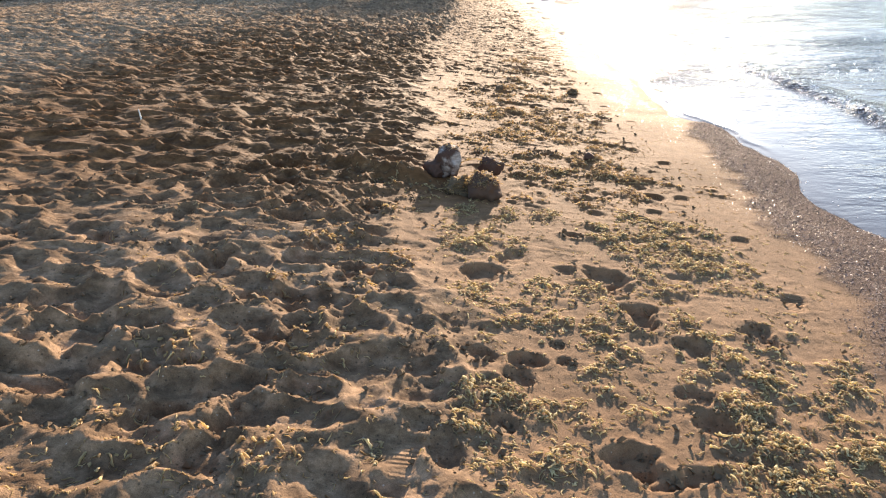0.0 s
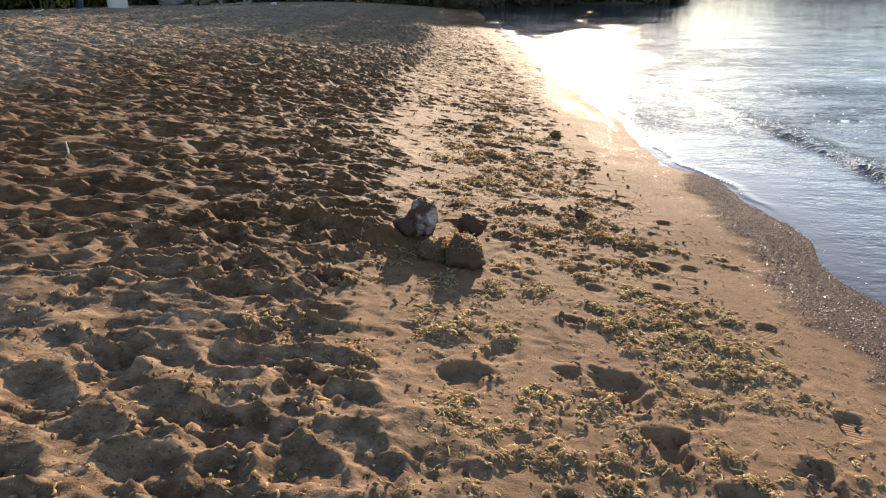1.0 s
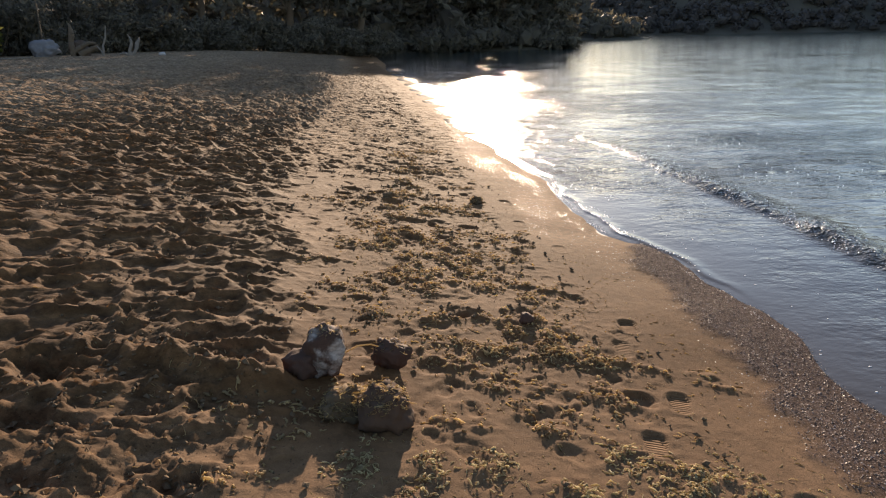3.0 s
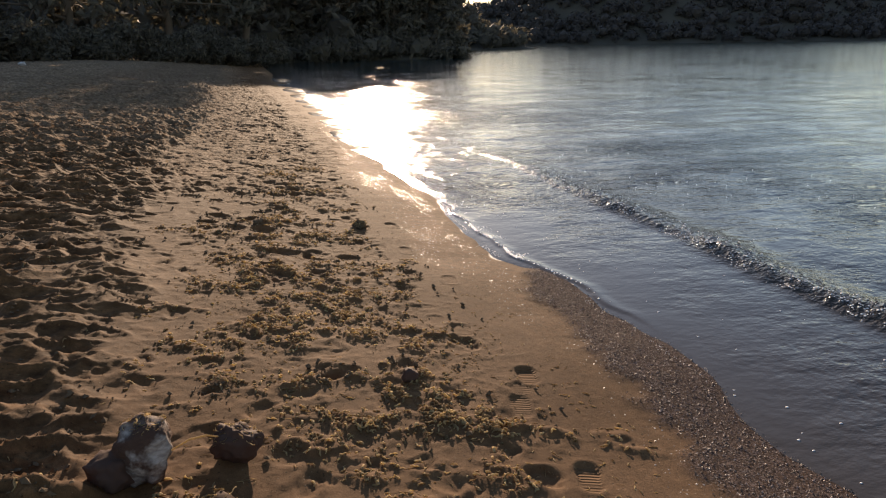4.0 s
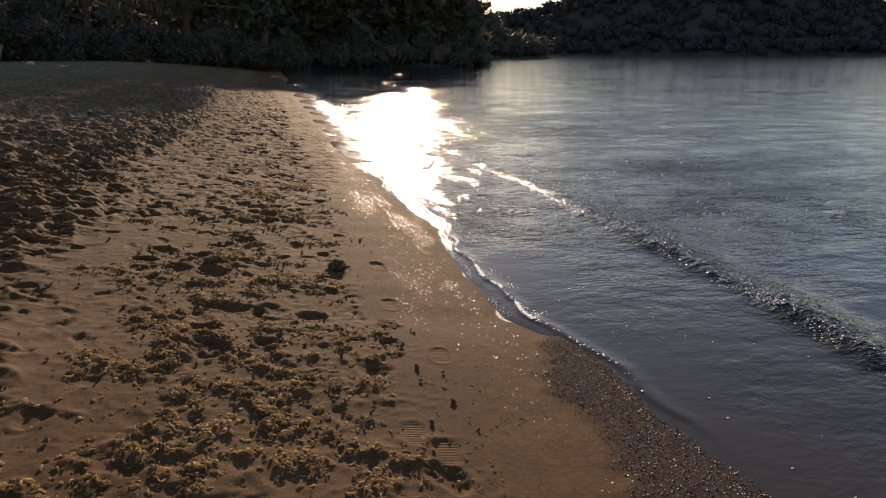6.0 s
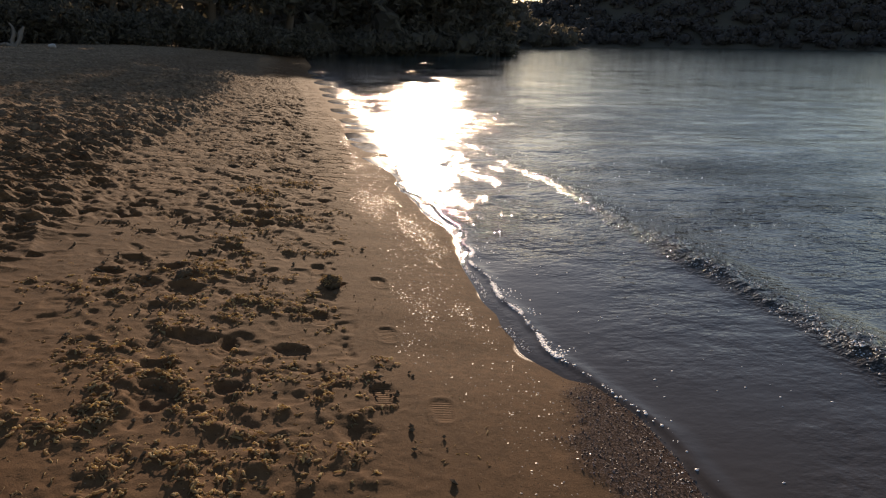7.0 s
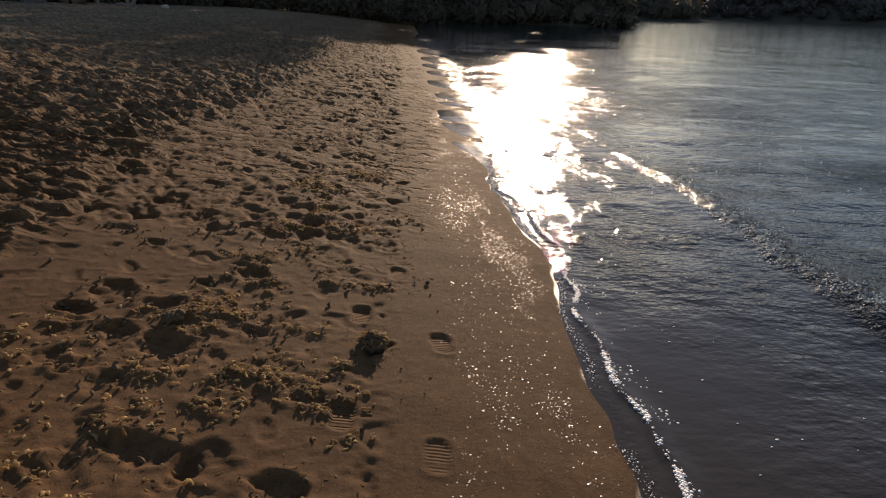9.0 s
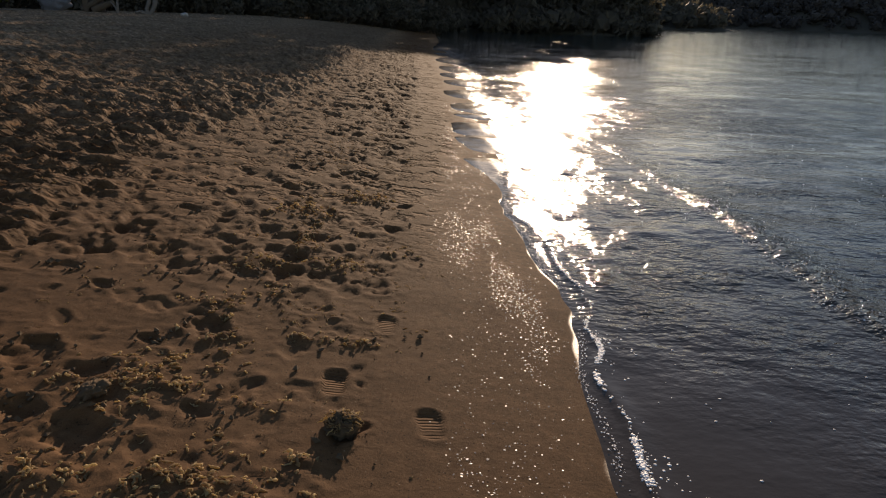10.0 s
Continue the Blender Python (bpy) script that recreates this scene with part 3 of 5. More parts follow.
def relief(X, Y, xs, ys):
    """Hummocks, prints and drifts on the sand, in metres above the smooth beach; and the marks of soles."""
    dist = X - shore(Y)
    loose = loose_at(X, Y)
    middle = smooth(-0.75, -1.1, dist) * (1 - loose)
    land = smooth(0.05, -0.25, dist)
    fade = 1 / (1 + np.maximum(Y - 25, 0) / 60)
    swell = fade * (1 + 0.6 * smooth(8, 15, Y))
    # trampled soft sand: rounded dimples with thin crests between, laid at two slants
    wx, wy = X + 0.12 * fractal(X * 4, Y * 4, 2, 3), Y + 0.12 * fractal(X * 4, Y * 4, 2, 4)
    a = np.abs(2 * value_noise(wx * 4.6 + wy * 1.3, wy * 6.0 - wx * 1.1, 11) - 1)
    b = np.abs(2 * value_noise(wx * 6.6 - wy * 2.0 + 9, wy * 8.4 + wx * 1.6, 12) - 1)
    c = fractal(wx * 14, wy * 16, 3, 13)
    crumbs = np.maximum(fractal(wx * 34, wy * 34, 2, 15) - 0.55, 0)
    dug = dug_at(X, Y)
    h = loose * swell * (0.062 * (1 - (a + 0.012) ** 0.62) + 0.028 * (1 - (b + 0.02) ** 0.6) + 0.013 * c * (1 + 1.5 * dug) + 0.035 * crumbs * (1 + 1.2 * dug) + 0.05 * fractal(X * 0.8, Y * 0.8, 2, 14))
    h = h + middle * (0.006 * fractal(X * 2.5, Y * 2.5, 2, 22) + 0.012 * np.maximum(fractal(wx * 22, wy * 24, 2, 27) - 0.52, 0) + litter(X, Y) * 0.02 * np.maximum(fractal(wx * 18, wy * 20, 2, 30) - 0.5, 0))
    h = h + land * 0.0022 * fractal(X * 60, Y * 60, 2, 24) + land * 0.006 * fractal(X * 2.5, Y * 2.5, 2, 25) + 0.014 * grit_at(X, Y)
    h = h + 0.030 * cusp(Y) * np.exp(-((dist - 0.12) / 0.38) ** 2)
    # a low bank of dug sand beside the stones
    bank = np.exp(-((Y - 5.0 - 0.12 * np.sin(X * 5)) / 0.09) ** 2) * smooth(-1.05, -0.75, X) * smooth(-0.12, -0.25, X)
    h = h + 0.075 * bank * (0.3 + 1.2 * fractal(X * 12, Y * 12, 3, 47))
    tread, line, mound = np.zeros_like(X), np.zeros_like(X), np.zeros_like(X)
    for px, py, wide, long in DRIFTS:
        i0, i1 = np.searchsorted(xs, (px - wide, px + wide))
        j0, j1 = np.searchsorted(ys, (py - long, py + long))
        qx, qy = X[j0:j1, i0:i1], Y[j0:j1, i0:i1]
        high = (0.009 + 0.034 * min(wide, long, 0.3)) * drift_shape(qx, qy, px, py, wide, long)
        mound[j0:j1, i0:i1] = np.maximum(mound[j0:j1, i0:i1], high * (0.1 + 1.3 * smooth(0.44, 0.66, fractal(qx * 12, qy * 13, 2, 30)) * fractal(qx * 30, qy * 30, 2, 56)))
    h = h + mound
    for px, py, turn, length, width, depth, ribbed in PRINTS:
        r = max(length, width) * 0.95
        i0, i1 = np.searchsorted(xs, (px - r, px + r))
        j0, j1 = np.searchsorted(ys, (py - r, py + r))
        if i1 - i0 < 2 or j1 - j0 < 2:
            continue
        qx, qy = X[j0:j1, i0:i1] - px, Y[j0:j1, i0:i1] - py
        u = qx * math.cos(turn) - qy * math.sin(turn)
        v = qx * math.sin(turn) + qy * math.cos(turn)
        if ribbed:
            waist = 1 - 0.2 * np.exp(-((v / length + 0.08) / 0.16) ** 2)
            d = (np.abs(u / (width * 0.5 * waist)) ** 2.6 + np.abs(v / (length * 0.5)) ** 2.6) ** (1 / 2.6)
            pit = smooth(1.12, 0.82, d)
            press = pit * (0.55 + 0.45 * smooth(-0.06, 0.05, v))
            h[j0:j1, i0:i1] = h[j0:j1, i0:i1] * (1 - 0.93 * pit) + 0.93 * pit * h[j0:j1, i0:i1].mean() - depth * press + 0.004 * np.exp(-((d - 1.15) / 0.13) ** 2)
            tread[j0:j1, i0:i1] = np.maximum(tread[j0:j1, i0:i1], ribbed * smooth(1.0, 0.8, d) * smooth(0.0, 0.03, np.abs(v + 0.05)))
            line[j0:j1, i0:i1] = np.where(d < 1.3, v + 1.2 * u * u, line[j0:j1, i0:i1])
        else:
            d = np.hypot(u / (width * 0.5), v / (length * 0.5)) + 1.35 * (fractal(qx * 12 + px * 9, qy * 12 + py * 7, 3, 51) - 0.5)
            pit = smooth(1.05, 0.62, d) * (0.72 + 0.5 * fractal(qx * 16 + py * 3, qy * 16, 2, 53))
            rim = np.exp(-((d - 1.25) / 0.22) ** 2) * (0.3 + 0.9 * fractal(qx * 20 + py * 5, qy * 20, 2, 52))
            h[j0:j1, i0:i1] += -depth * pit + depth * 0.3 * rim
    return h - 0.044 * loose * swell - 0.010 * middle - 0.004 * land, tread, line


gx_fine = np.arange(-0.7, 2.8, 0.015)
gx = graded(-0.7, -25, 0.017, 1.2)
gx = np.concatenate([graded(gx[-1], -4000, 0.9, 4)[::-1], gx[::-1], gx_fine, np.arange(2.83, 3.5, 0.035), graded(3.5, 4000, 0.12, 0.5)])
gy_fine = np.concatenate([np.arange(1.3, 2.9, 0.014), np.arange(2.9, 10.2, 0.0132)])
gy = graded(gy_fine[-1], 90, 0.018, 3.2)
gy_back = graded(1.3, -7, 0.034, 3.4)
gy = np.concatenate([graded(gy_back[-1], -3000, 0.4, 3)[::-1], gy_back[::-1], gy_fine, gy, graded(gy[-1], 4000, 1.5, 4)])
X, Y, Z, quads = sheet(gx, gy, profile)
rise, tread, tread_line = relief(X, Y, gx, gy)
Z = Z + rise
toward = X - shore(Y)
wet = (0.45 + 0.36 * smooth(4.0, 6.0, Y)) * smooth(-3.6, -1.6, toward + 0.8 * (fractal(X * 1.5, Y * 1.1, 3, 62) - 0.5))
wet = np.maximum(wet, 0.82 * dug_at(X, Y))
# landward sand: damp tone plus painted relief shade, eased where the trees shade it
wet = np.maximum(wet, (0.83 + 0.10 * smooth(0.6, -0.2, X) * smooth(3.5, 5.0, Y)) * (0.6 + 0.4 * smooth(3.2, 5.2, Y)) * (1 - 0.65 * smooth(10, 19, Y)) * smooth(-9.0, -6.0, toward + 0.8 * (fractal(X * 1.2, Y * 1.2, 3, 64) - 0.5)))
wet = np.maximum(wet, 0.8 * smooth(-1.1, -0.4, toward + 0.25 * (fractal(X * 2, Y * 1.2, 3, 61) - 0.5)))
wet = np.maximum(wet, smooth(-0.14, 0.02, toward + 0.10 * (fractal(X * 6, Y * 3, 2, 63) - 0.5)))
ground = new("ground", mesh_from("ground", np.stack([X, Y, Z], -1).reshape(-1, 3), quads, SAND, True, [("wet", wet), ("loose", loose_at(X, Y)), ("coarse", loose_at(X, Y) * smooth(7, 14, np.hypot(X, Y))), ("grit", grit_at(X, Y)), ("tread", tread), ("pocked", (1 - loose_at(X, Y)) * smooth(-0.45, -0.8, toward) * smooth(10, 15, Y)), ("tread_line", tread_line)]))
tagged(ground, "brown beach sand, trampled and dry above, smooth and damp beside the sea", "beach sand", kind="structure")


def ground_at(x, y):
    """Height of the sand at places, by interpolation in the sheet."""
    x, y = np.asarray(x, float), np.asarray(y, float)
    i = np.clip(np.searchsorted(gx, x) - 1, 0, len(gx) - 2)
    j = np.clip(np.searchsorted(gy, y) - 1, 0, len(gy) - 2)
    fx, fy = (x - gx[i]) / (gx[i + 1] - gx[i]), (y - gy[j]) / (gy[j + 1] - gy[j])
    return (Z[j, i] * (1 - fx) + Z[j, i + 1] * fx) * (1 - fy) + (Z[j + 1, i] * (1 - fx) + Z[j + 1, i + 1] * fx) * fy


# ---- the sea ----
def wavelet(y):
    """The line of the small breaking wave off the waterline."""
    return 4.32 + 0.06 * np.sin(y * 0.55 + 0.5) + 0.03 * np.sin(y * 1.7) - 0.025 * np.maximum(y - 10, 0)


def wash(y):
    """How far off the waterline the thin returning wash has its ragged front."""
    return 0.11 + 0.035 * np.sin(y * 2.3 + 0.6) + 0.02 * np.sin(y * 7.1 + 2 * np.sin(y * 1.9)) + 0.06 * smooth(8.4, 6.5, y)


def wave_power(Y):
    return (0.45 + 0.55 * smooth(0.3, 0.7, fractal(Y * 0.9, Y * 0 + 3, 2, 77))) * smooth(18, 11, Y)


def churn_at(X, Y, d):
    """Where the wave breaks into small facets."""
    return np.where(d < 0, np.exp(-(d / 0.13) ** 2), np.exp(-(d / 0.22) ** 2)) * wave_power(Y)


def sea_height(X, Y):
    off = X - shore(Y)
    grow = smooth(0.1, 2.5, off)
    far = 1 / (1 + np.maximum(np.hypot(X, Y) - 40, 0) / 80)
    h = 0.005 * np.sin(2.1 * X + 0.35 * Y + 3 * fractal(X * 0.3, Y * 0.15, 2, 71))
    h = h + 0.03 * (fractal(X * 0.7, Y * 1.3, 3, 73) - 0.5) + 0.010 * (fractal(X * 3.2, Y * 8, 2, 74) - 0.5)
    d = X - wavelet(Y)
    d = d + 0.16 * (fractal(X * 1.6, Y * 1.6, 2, 76) - 0.5) + 0.05 * (fractal(X * 9, Y * 9, 2, 75) - 0.5)
    crest = np.where(d < 0, np.exp(-(d / 0.085) ** 2), np.exp(-(d / 0.26) ** 2))
    torn = churn_at(X, Y, d) * (fractal(X * 12, Y * 14, 3, 78, 0.65) - 0.5)
    swell = (0.03 + 0.045 * smooth(12, 8, Y)) * crest * wave_power(Y) + 0.055 * torn
    lip = 0.002 * np.exp(-((off - 0.06) / 0.06) ** 2) * fractal(X * 7, Y * 7, 2, 79)
    w = off - wash(Y) + 0.03 * (fractal(X * 14, Y * 14, 2, 81) - 0.5)
    lip = lip + 0.010 * np.where(w < 0, np.exp(-(w / 0.018) ** 2), np.exp(-(w / 0.07) ** 2)) * smooth(6.0, 7.0, Y) * smooth(13, 11, Y)
    film = 0.006 * smooth(-0.02, 0.15, off)
    ridges = 0.07 * (fractal(X * 2.4 + 0.3 * Y, Y * 1.6, 3, 83, 0.64) - 0.5) * smooth(8.5, 12, Y) * smooth(48, 26, Y) * np.exp(-np.maximum(off, 0) / 2.0) * (smooth(0.1, 0.45, off) + 0.35 * smooth(13, 15, Y) * smooth(0.4, 0.1, off))
    runup = 0.06 * (1 - np.minimum(cusp(Y), 1)) * (0.65 + 0.7 * fractal(X * 0.8, Y * 0.8, 2, 87)) * smooth(0.5, -0.25, off) * smooth(13.2, 15.0, Y) * smooth(55, 38, Y)
    return SEA + runup + ridges + grow * far * h + swell + film + lip - 0.05 * smooth(0.0 - 0.45 * smooth(13, 15, Y), -0.3 - 0.45 * smooth(13, 15, Y), off)


wx = np.concatenate([np.arange(1.7, 2.3, 0.042), np.arange(2.3, 2.9, 0.016), np.arange(2.9, 4.1, 0.042), np.arange(4.1, 4.75, 0.017), graded(4.75, 2500, 0.034, 0.9)])
wy = np.concatenate([graded(4.0, -600, 0.06, 0.8)[::-1], np.arange(4.0, 15, 0.037), graded(15, 2500, 0.03, 1.0)])
XW, YW, ZW, wquads = sheet(wx, wy, sea_height)
churn = np.maximum(churn_at(XW, YW, XW - wavelet(YW)), 0.05 * np.exp(-((XW - shore(YW) - 0.05) / 0.05) ** 2))
depth = np.clip((XW - shore(YW)) / 12.0 + 0.07 * smooth(9, 12, YW) * smooth(-0.1, 0.1, XW - shore(YW)) * smooth(5, 1, XW - shore(YW)) + 0.22 * smooth(14, 45, YW), 0, 1)
sea = new("sea_water", mesh_from("sea_water", np.stack([XW, YW, ZW], -1).reshape(-1, 3), wquads, WATER, True, [("depth", depth), ("churn", churn), ("ruffled", smooth(9.5, 13, YW) * smooth(70, 40, YW) * (1 + 0.9 * smooth(13, 15, YW) * smooth(0.7, 0.2, XW - shore(YW)))), ("lively", (1.0 + 0.8 * smooth(13, 15, YW) * smooth(50, 35, YW) * smooth(1.0, 0.4, XW - shore(YW)) - 0.42 * smooth(10, 12, YW) * smooth(60, 25, YW) * smooth(5, 2.5, XW - shore(YW))) * (1 - 0.62 * smooth(12, 8.5, YW) * smooth(6, 3, XW - shore(YW))))]))
tagged(sea, "calm grey-blue sea with small ripples glittering in low sun", "sea", kind="structure")


# ---- woods and hills ----
def hill_height(X, Y):
    """Land behind the beach, the headland and the far shore."""
    r = np.hypot(X, Y)
    az = np.degrees(np.arctan2(X, Y))
    wav = fractal(X * 0.02, Y * 0.02, 3, 81) - 0.5
    back = smooth(0, 34, -(X + 19 - 0.28 * np.maximum(Y - 30, 0)) + 8 * wav) * 14
    back = np.maximum(back, smooth(0, 60, Y - 84 + 6 * wav) * smooth(6, -12, az - 8) * 16)
    tip = smooth(-1, 18, np.minimum(Y - 90 + 4 * wav, 1.6 * (29 + 0.05 * (Y - 90) - X) + 4 * wav)) * 7
    second = smooth(0, 60, np.minimum(Y - 200 + 10 * wav, 1.4 * (90 + 0.15 * (Y - 200) - X))) * 16
    far = smooth(0, 150, r - 490 + 20 * wav) * smooth(2, 22, az) * (31 + 27 * smooth(21, 28, az)) * (1 - 0.7 * smooth(37, 51, az)) * (1 + 0.25 * wav)
    return np.maximum.reduce([back, tip, second, far])


def hill_sheet(name, xs, ys, label):
    XX, YY, ZZ, q = sheet(xs, ys, lambda a, b: hill_height(a, b))
    ground_z = np.where(ZZ > 0.05, ZZ + np.maximum(0.0, profile(XX, YY)) * 0.6, -3.0)
    keep = (ZZ.ravel()[q] > 0.02).any(1)
    ob = new(name, mesh_from(name, np.stack([XX, YY, ground_z - 0.25], -1).reshape(-1, 3), q[keep], EARTH, True))
    return tagged(ob, label, "hillside", kind="structure")


hill_sheet("hillside_near", np.arange(-140, 130, 2.5), np.arange(10, 330, 2.5), "dark wooded slope behind the beach and along the headland")
hill_sheet("hillside_far", np.arange(-80, 900, 12.0), np.arange(60, 900, 12.0), "dark wooded hill across the bay")


def crown_arrays(centres, radii, cards, size, seed, flat=0.75):
    """Leaf clumps: bent cards scattered round the given centres."""
    g = np.random.default_rng(seed)
    n = len(centres)
    k = np.repeat(np.arange(n), cards)
    way = g.normal(size=(len(k), 3))
    way /= np.linalg.norm(way, axis=1)[:, None]
    rad = g.random(len(k)) ** 0.4
    p = np.asarray(centres)[k] + way * (np.asarray(radii)[k] * rad)[:, None] * np.array([1, 1, flat])
    a = g.normal(size=(len(k), 3))
    a /= np.linalg.norm(a, axis=1)[:, None]
    b = np.cross(a, way)
    b /= np.linalg.norm(b, axis=1)[:, None] + 1e-6
    s = (size * g.uniform(0.6, 1.4, len(k)))[:, None]
    c = np.cross(a, b) * s * 0.25
    v = np.stack([p - a * s, p - b * s * 0.5 + c, p + a * s, p + b * s * 0.5 + c], 1).reshape(-1, 3)
    f = np.arange(len(k) * 4, dtype=np.int32).reshape(-1, 4)
    f = np.concatenate([f[:, [0, 1, 2]], f[:, [0, 2, 3]]])
    return v, f


def limb(bm, a, b, ra, rb, sides=7, bend=0.0):
    """A tapered limb from a to b."""
    a, b = Vector(a), Vector(b)
    axis = (b - a).normalized()
    side = axis.orthogonal().normalized()
    other = axis.cross(side)
    rings = []
    for t in (0.0, 0.33, 0.66, 1.0):
        c = a.lerp(b, t) + side * bend * math.sin(t * math.pi)
        r = ra + (rb - ra) * t
        rings.append([bm.verts.new(c + (side * math.cos(2 * math.pi * i / sides) + other * math.sin(2 * math.pi * i / sides)) * r) for i in range(sides)])
    for r0, r1 in zip(rings, rings[1:]):
        for i in range(sides):
            bm.faces.new((r0[i], r0[(i + 1) % sides], r1[(i + 1) % sides], r1[i]))
    bm.faces.new(rings[-1])


def make_tree(name, clumps, trunk_foot, trunk_top, girth, seed, label, leaf, cards=42, size=0.42):
    """A tree: trunk with limbs to its clumps, and a crown of leaf cards."""
    root = new(name)
    root.location = trunk_foot
    foot = Vector(trunk_foot)
    bm = bmesh.new()
    limb(bm, (0, 0, -0.6), Vector(trunk_top) - foot, girth, girth * 0.55, 9, girth)
    for i, (cx, cy, cz, r) in enumerate(clumps):
        if i % 2 == 0:
            t = 0.55 + 0.45 * ((i * 0.37) % 1)
            limb(bm, (Vector(trunk_top) - foot) * t, Vector((cx, cy, cz)) - foot, girth * 0.35, girth * 0.08, 5, 0.3)
    part("trunk", bm, BARK, root)
    cc = np.array([(c[0], c[1], c[2]) for c in clumps]) - np.array(trunk_foot)
    v, f = crown_arrays(cc, [c[3] for c in clumps], cards, size, seed)
    crown = new("crown", mesh_from("crown", v, f, leaf, False))
    crown.parent = root
    return tagged(root, label, "tree", group="trees at the end of the beach")


def land_z(x, y):
    return float(max(profile(np.array(x), np.array(y)) * 0.6, 0) + hill_height(np.array(float(x)), np.array(float(y)))) - 0.25


# trees at the end of the beach; their crowns lean over the sand and shade its landward side
EDGE = 1.0 / math.tan(radians(SUN_EL)) * math.sin(radians(SUN_AZ))


def edge_x(z):
    """How far a crown may reach seaward at height z."""
    return EDGE * z - 0.75


tree_gen = np.random.default_rng(21)
row = []
for k, (tx, ty, low, high, span) in enumerate(((1.0, 74, 5, 13.0, 9), (-5, 70, 4, 12.1, 9), (-12, 66, 3, 11.2, 9), (-19, 69, 3, 11.8, 9), (-27, 72, 3, 12.4, 10), (-2, 84, 5, 15.3, 9), (-14, 80, 4, 14.3, 10), (-36, 66, 3, 11.2, 11))):
    clumps = []
    for _ in range(46):
        z = tree_gen.uniform(low, high)
        r = tree_gen.uniform(1.2, 2.0)
        lim = edge_x(z) - r * 0.8
        x = min(tx + (3.2 if k == 0 else 0) + tree_gen.normal(0, span * 0.33), lim)
        clumps.append((x, ty + tree_gen.normal(0, 2.2), z, r))
    if k == 0:      # the seaward side of the crown
        for z in np.arange(4.0, 13.4, 0.8):
            r = 1.25
            clumps.append((edge_x(z) - r * 0.85, ty + tree_gen.normal(0, 0.5), z, r))
            for inner in (2.6, 4.6, 6.6, 8.6):
                clumps.append((edge_x(z) - inner, ty - 1.5 + tree_gen.normal(0, 0.5), z, 1.45))
    row.append(make_tree("tree", clumps, (tx, ty, land_z(tx, ty)), (tx + (1.5 if k == 0 else 0.3), ty, high * 0.6), 0.42, 100 + k, "tall dark leafy tree leaning over the end of the beach", LEAF, 26 if k == 0 else 18))

# lower trees on the headland's tip
for k, (tx, ty, high) in enumerate(((25, 96, 9.0), (20.5, 95, 12.8), (17.3, 97, 13.6), (23, 98, 11.2), (28.5, 101, 8.6), (14.5, 94, 13.8), (10, 94, 14.0), (31, 108, 8.0), (5, 95, 13.6))):
    clumps = [(tx + tree_gen.normal(0, 2.0), ty + tree_gen.normal(0, 1.8), tree_gen.uniform(2.0, high), tree_gen.uniform(0.8, 1.4)) for _ in range(int(5.2 * high))]
    row.append(make_tree("tree", clumps, (tx, ty, land_z(tx, ty)), (tx + 0.3, ty, high * 0.6), 0.25, 140 + k, "dark leafy tree at the water's edge of the headland", LEAF, 50, 0.42))


def make_bush(x, y, wide, high, seed, leaf, label):
    """A shrub: short stems and a dome of leaf clumps."""
    g = np.random.default_rng(seed)
    z = float(ground_at(x, y))
    root = new("bush")
    root.location = (x, y, z)
    cl = []
    for _ in range(26):
        a, r = g.uniform(0, 2 * np.pi), wide * np.sqrt(g.random())
        cl.append((r * np.cos(a), r * np.sin(a) * 0.7, g.uniform(0.15, 1.0) * high * (1 - 0.45 * (r / wide) ** 2)))
    bm = bmesh.new()
    for c in cl[:7]:
        limb(bm, (c[0] * 0.2, c[1] * 0.2, -0.15), c, 0.05, 0.015, 5, 0.1)
    part("stem", bm, BARK, root)
    v, f = crown_arrays(np.array(cl), np.full(len(cl), 0.42 * wide * 0.6 + 0.25), 70, 0.16, seed)
    crown = new("crown", mesh_from("crown", v, f, leaf, False))
    crown.parent = root
    return tagged(root, label, "bush", group="bushes at the back of the beach")


bush_gen = np.random.default_rng(44)
for k in range(30):
    t = k / 29
    bx, by = -23.5 + 26.0 * t ** 1.1 + bush_gen.normal(0, 0.6), 33 + 38 * t ** 0.75 + bush_gen.normal(0, 1.0)
    make_bush(bx, by, bush_gen.uniform(1.4, 2.4), bush_gen.uniform(1.6, 3.2), 500 + k, LEAF_LIGHT if k < 5 else LEAF, "leafy green bush at the back of the beach" if k < 5 else "dark leafy bush in the shade behind the beach")
for k, (az, far) in enumerate(((-29, 38), (-27, 41), (-25.6, 42), (-23.6, 47), (-31, 40), (-21.5, 50), (-19.5, 51), (-17.2, 52))):
    bx, by = -0.1 + far * math.sin(radians(az)), 1.7 + far * math.cos(radians(az))
    sunny = k in (0, 1, 2, 4)
    make_bush(bx, by, 1.9 if sunny else 2.4, 3.6 if sunny else 5.0, 560 + k, LEAF_LIGHT if sunny else LEAF, "tall light green bush in the sun behind the beach" if sunny else "tall dark shrub in the shade behind the beach")

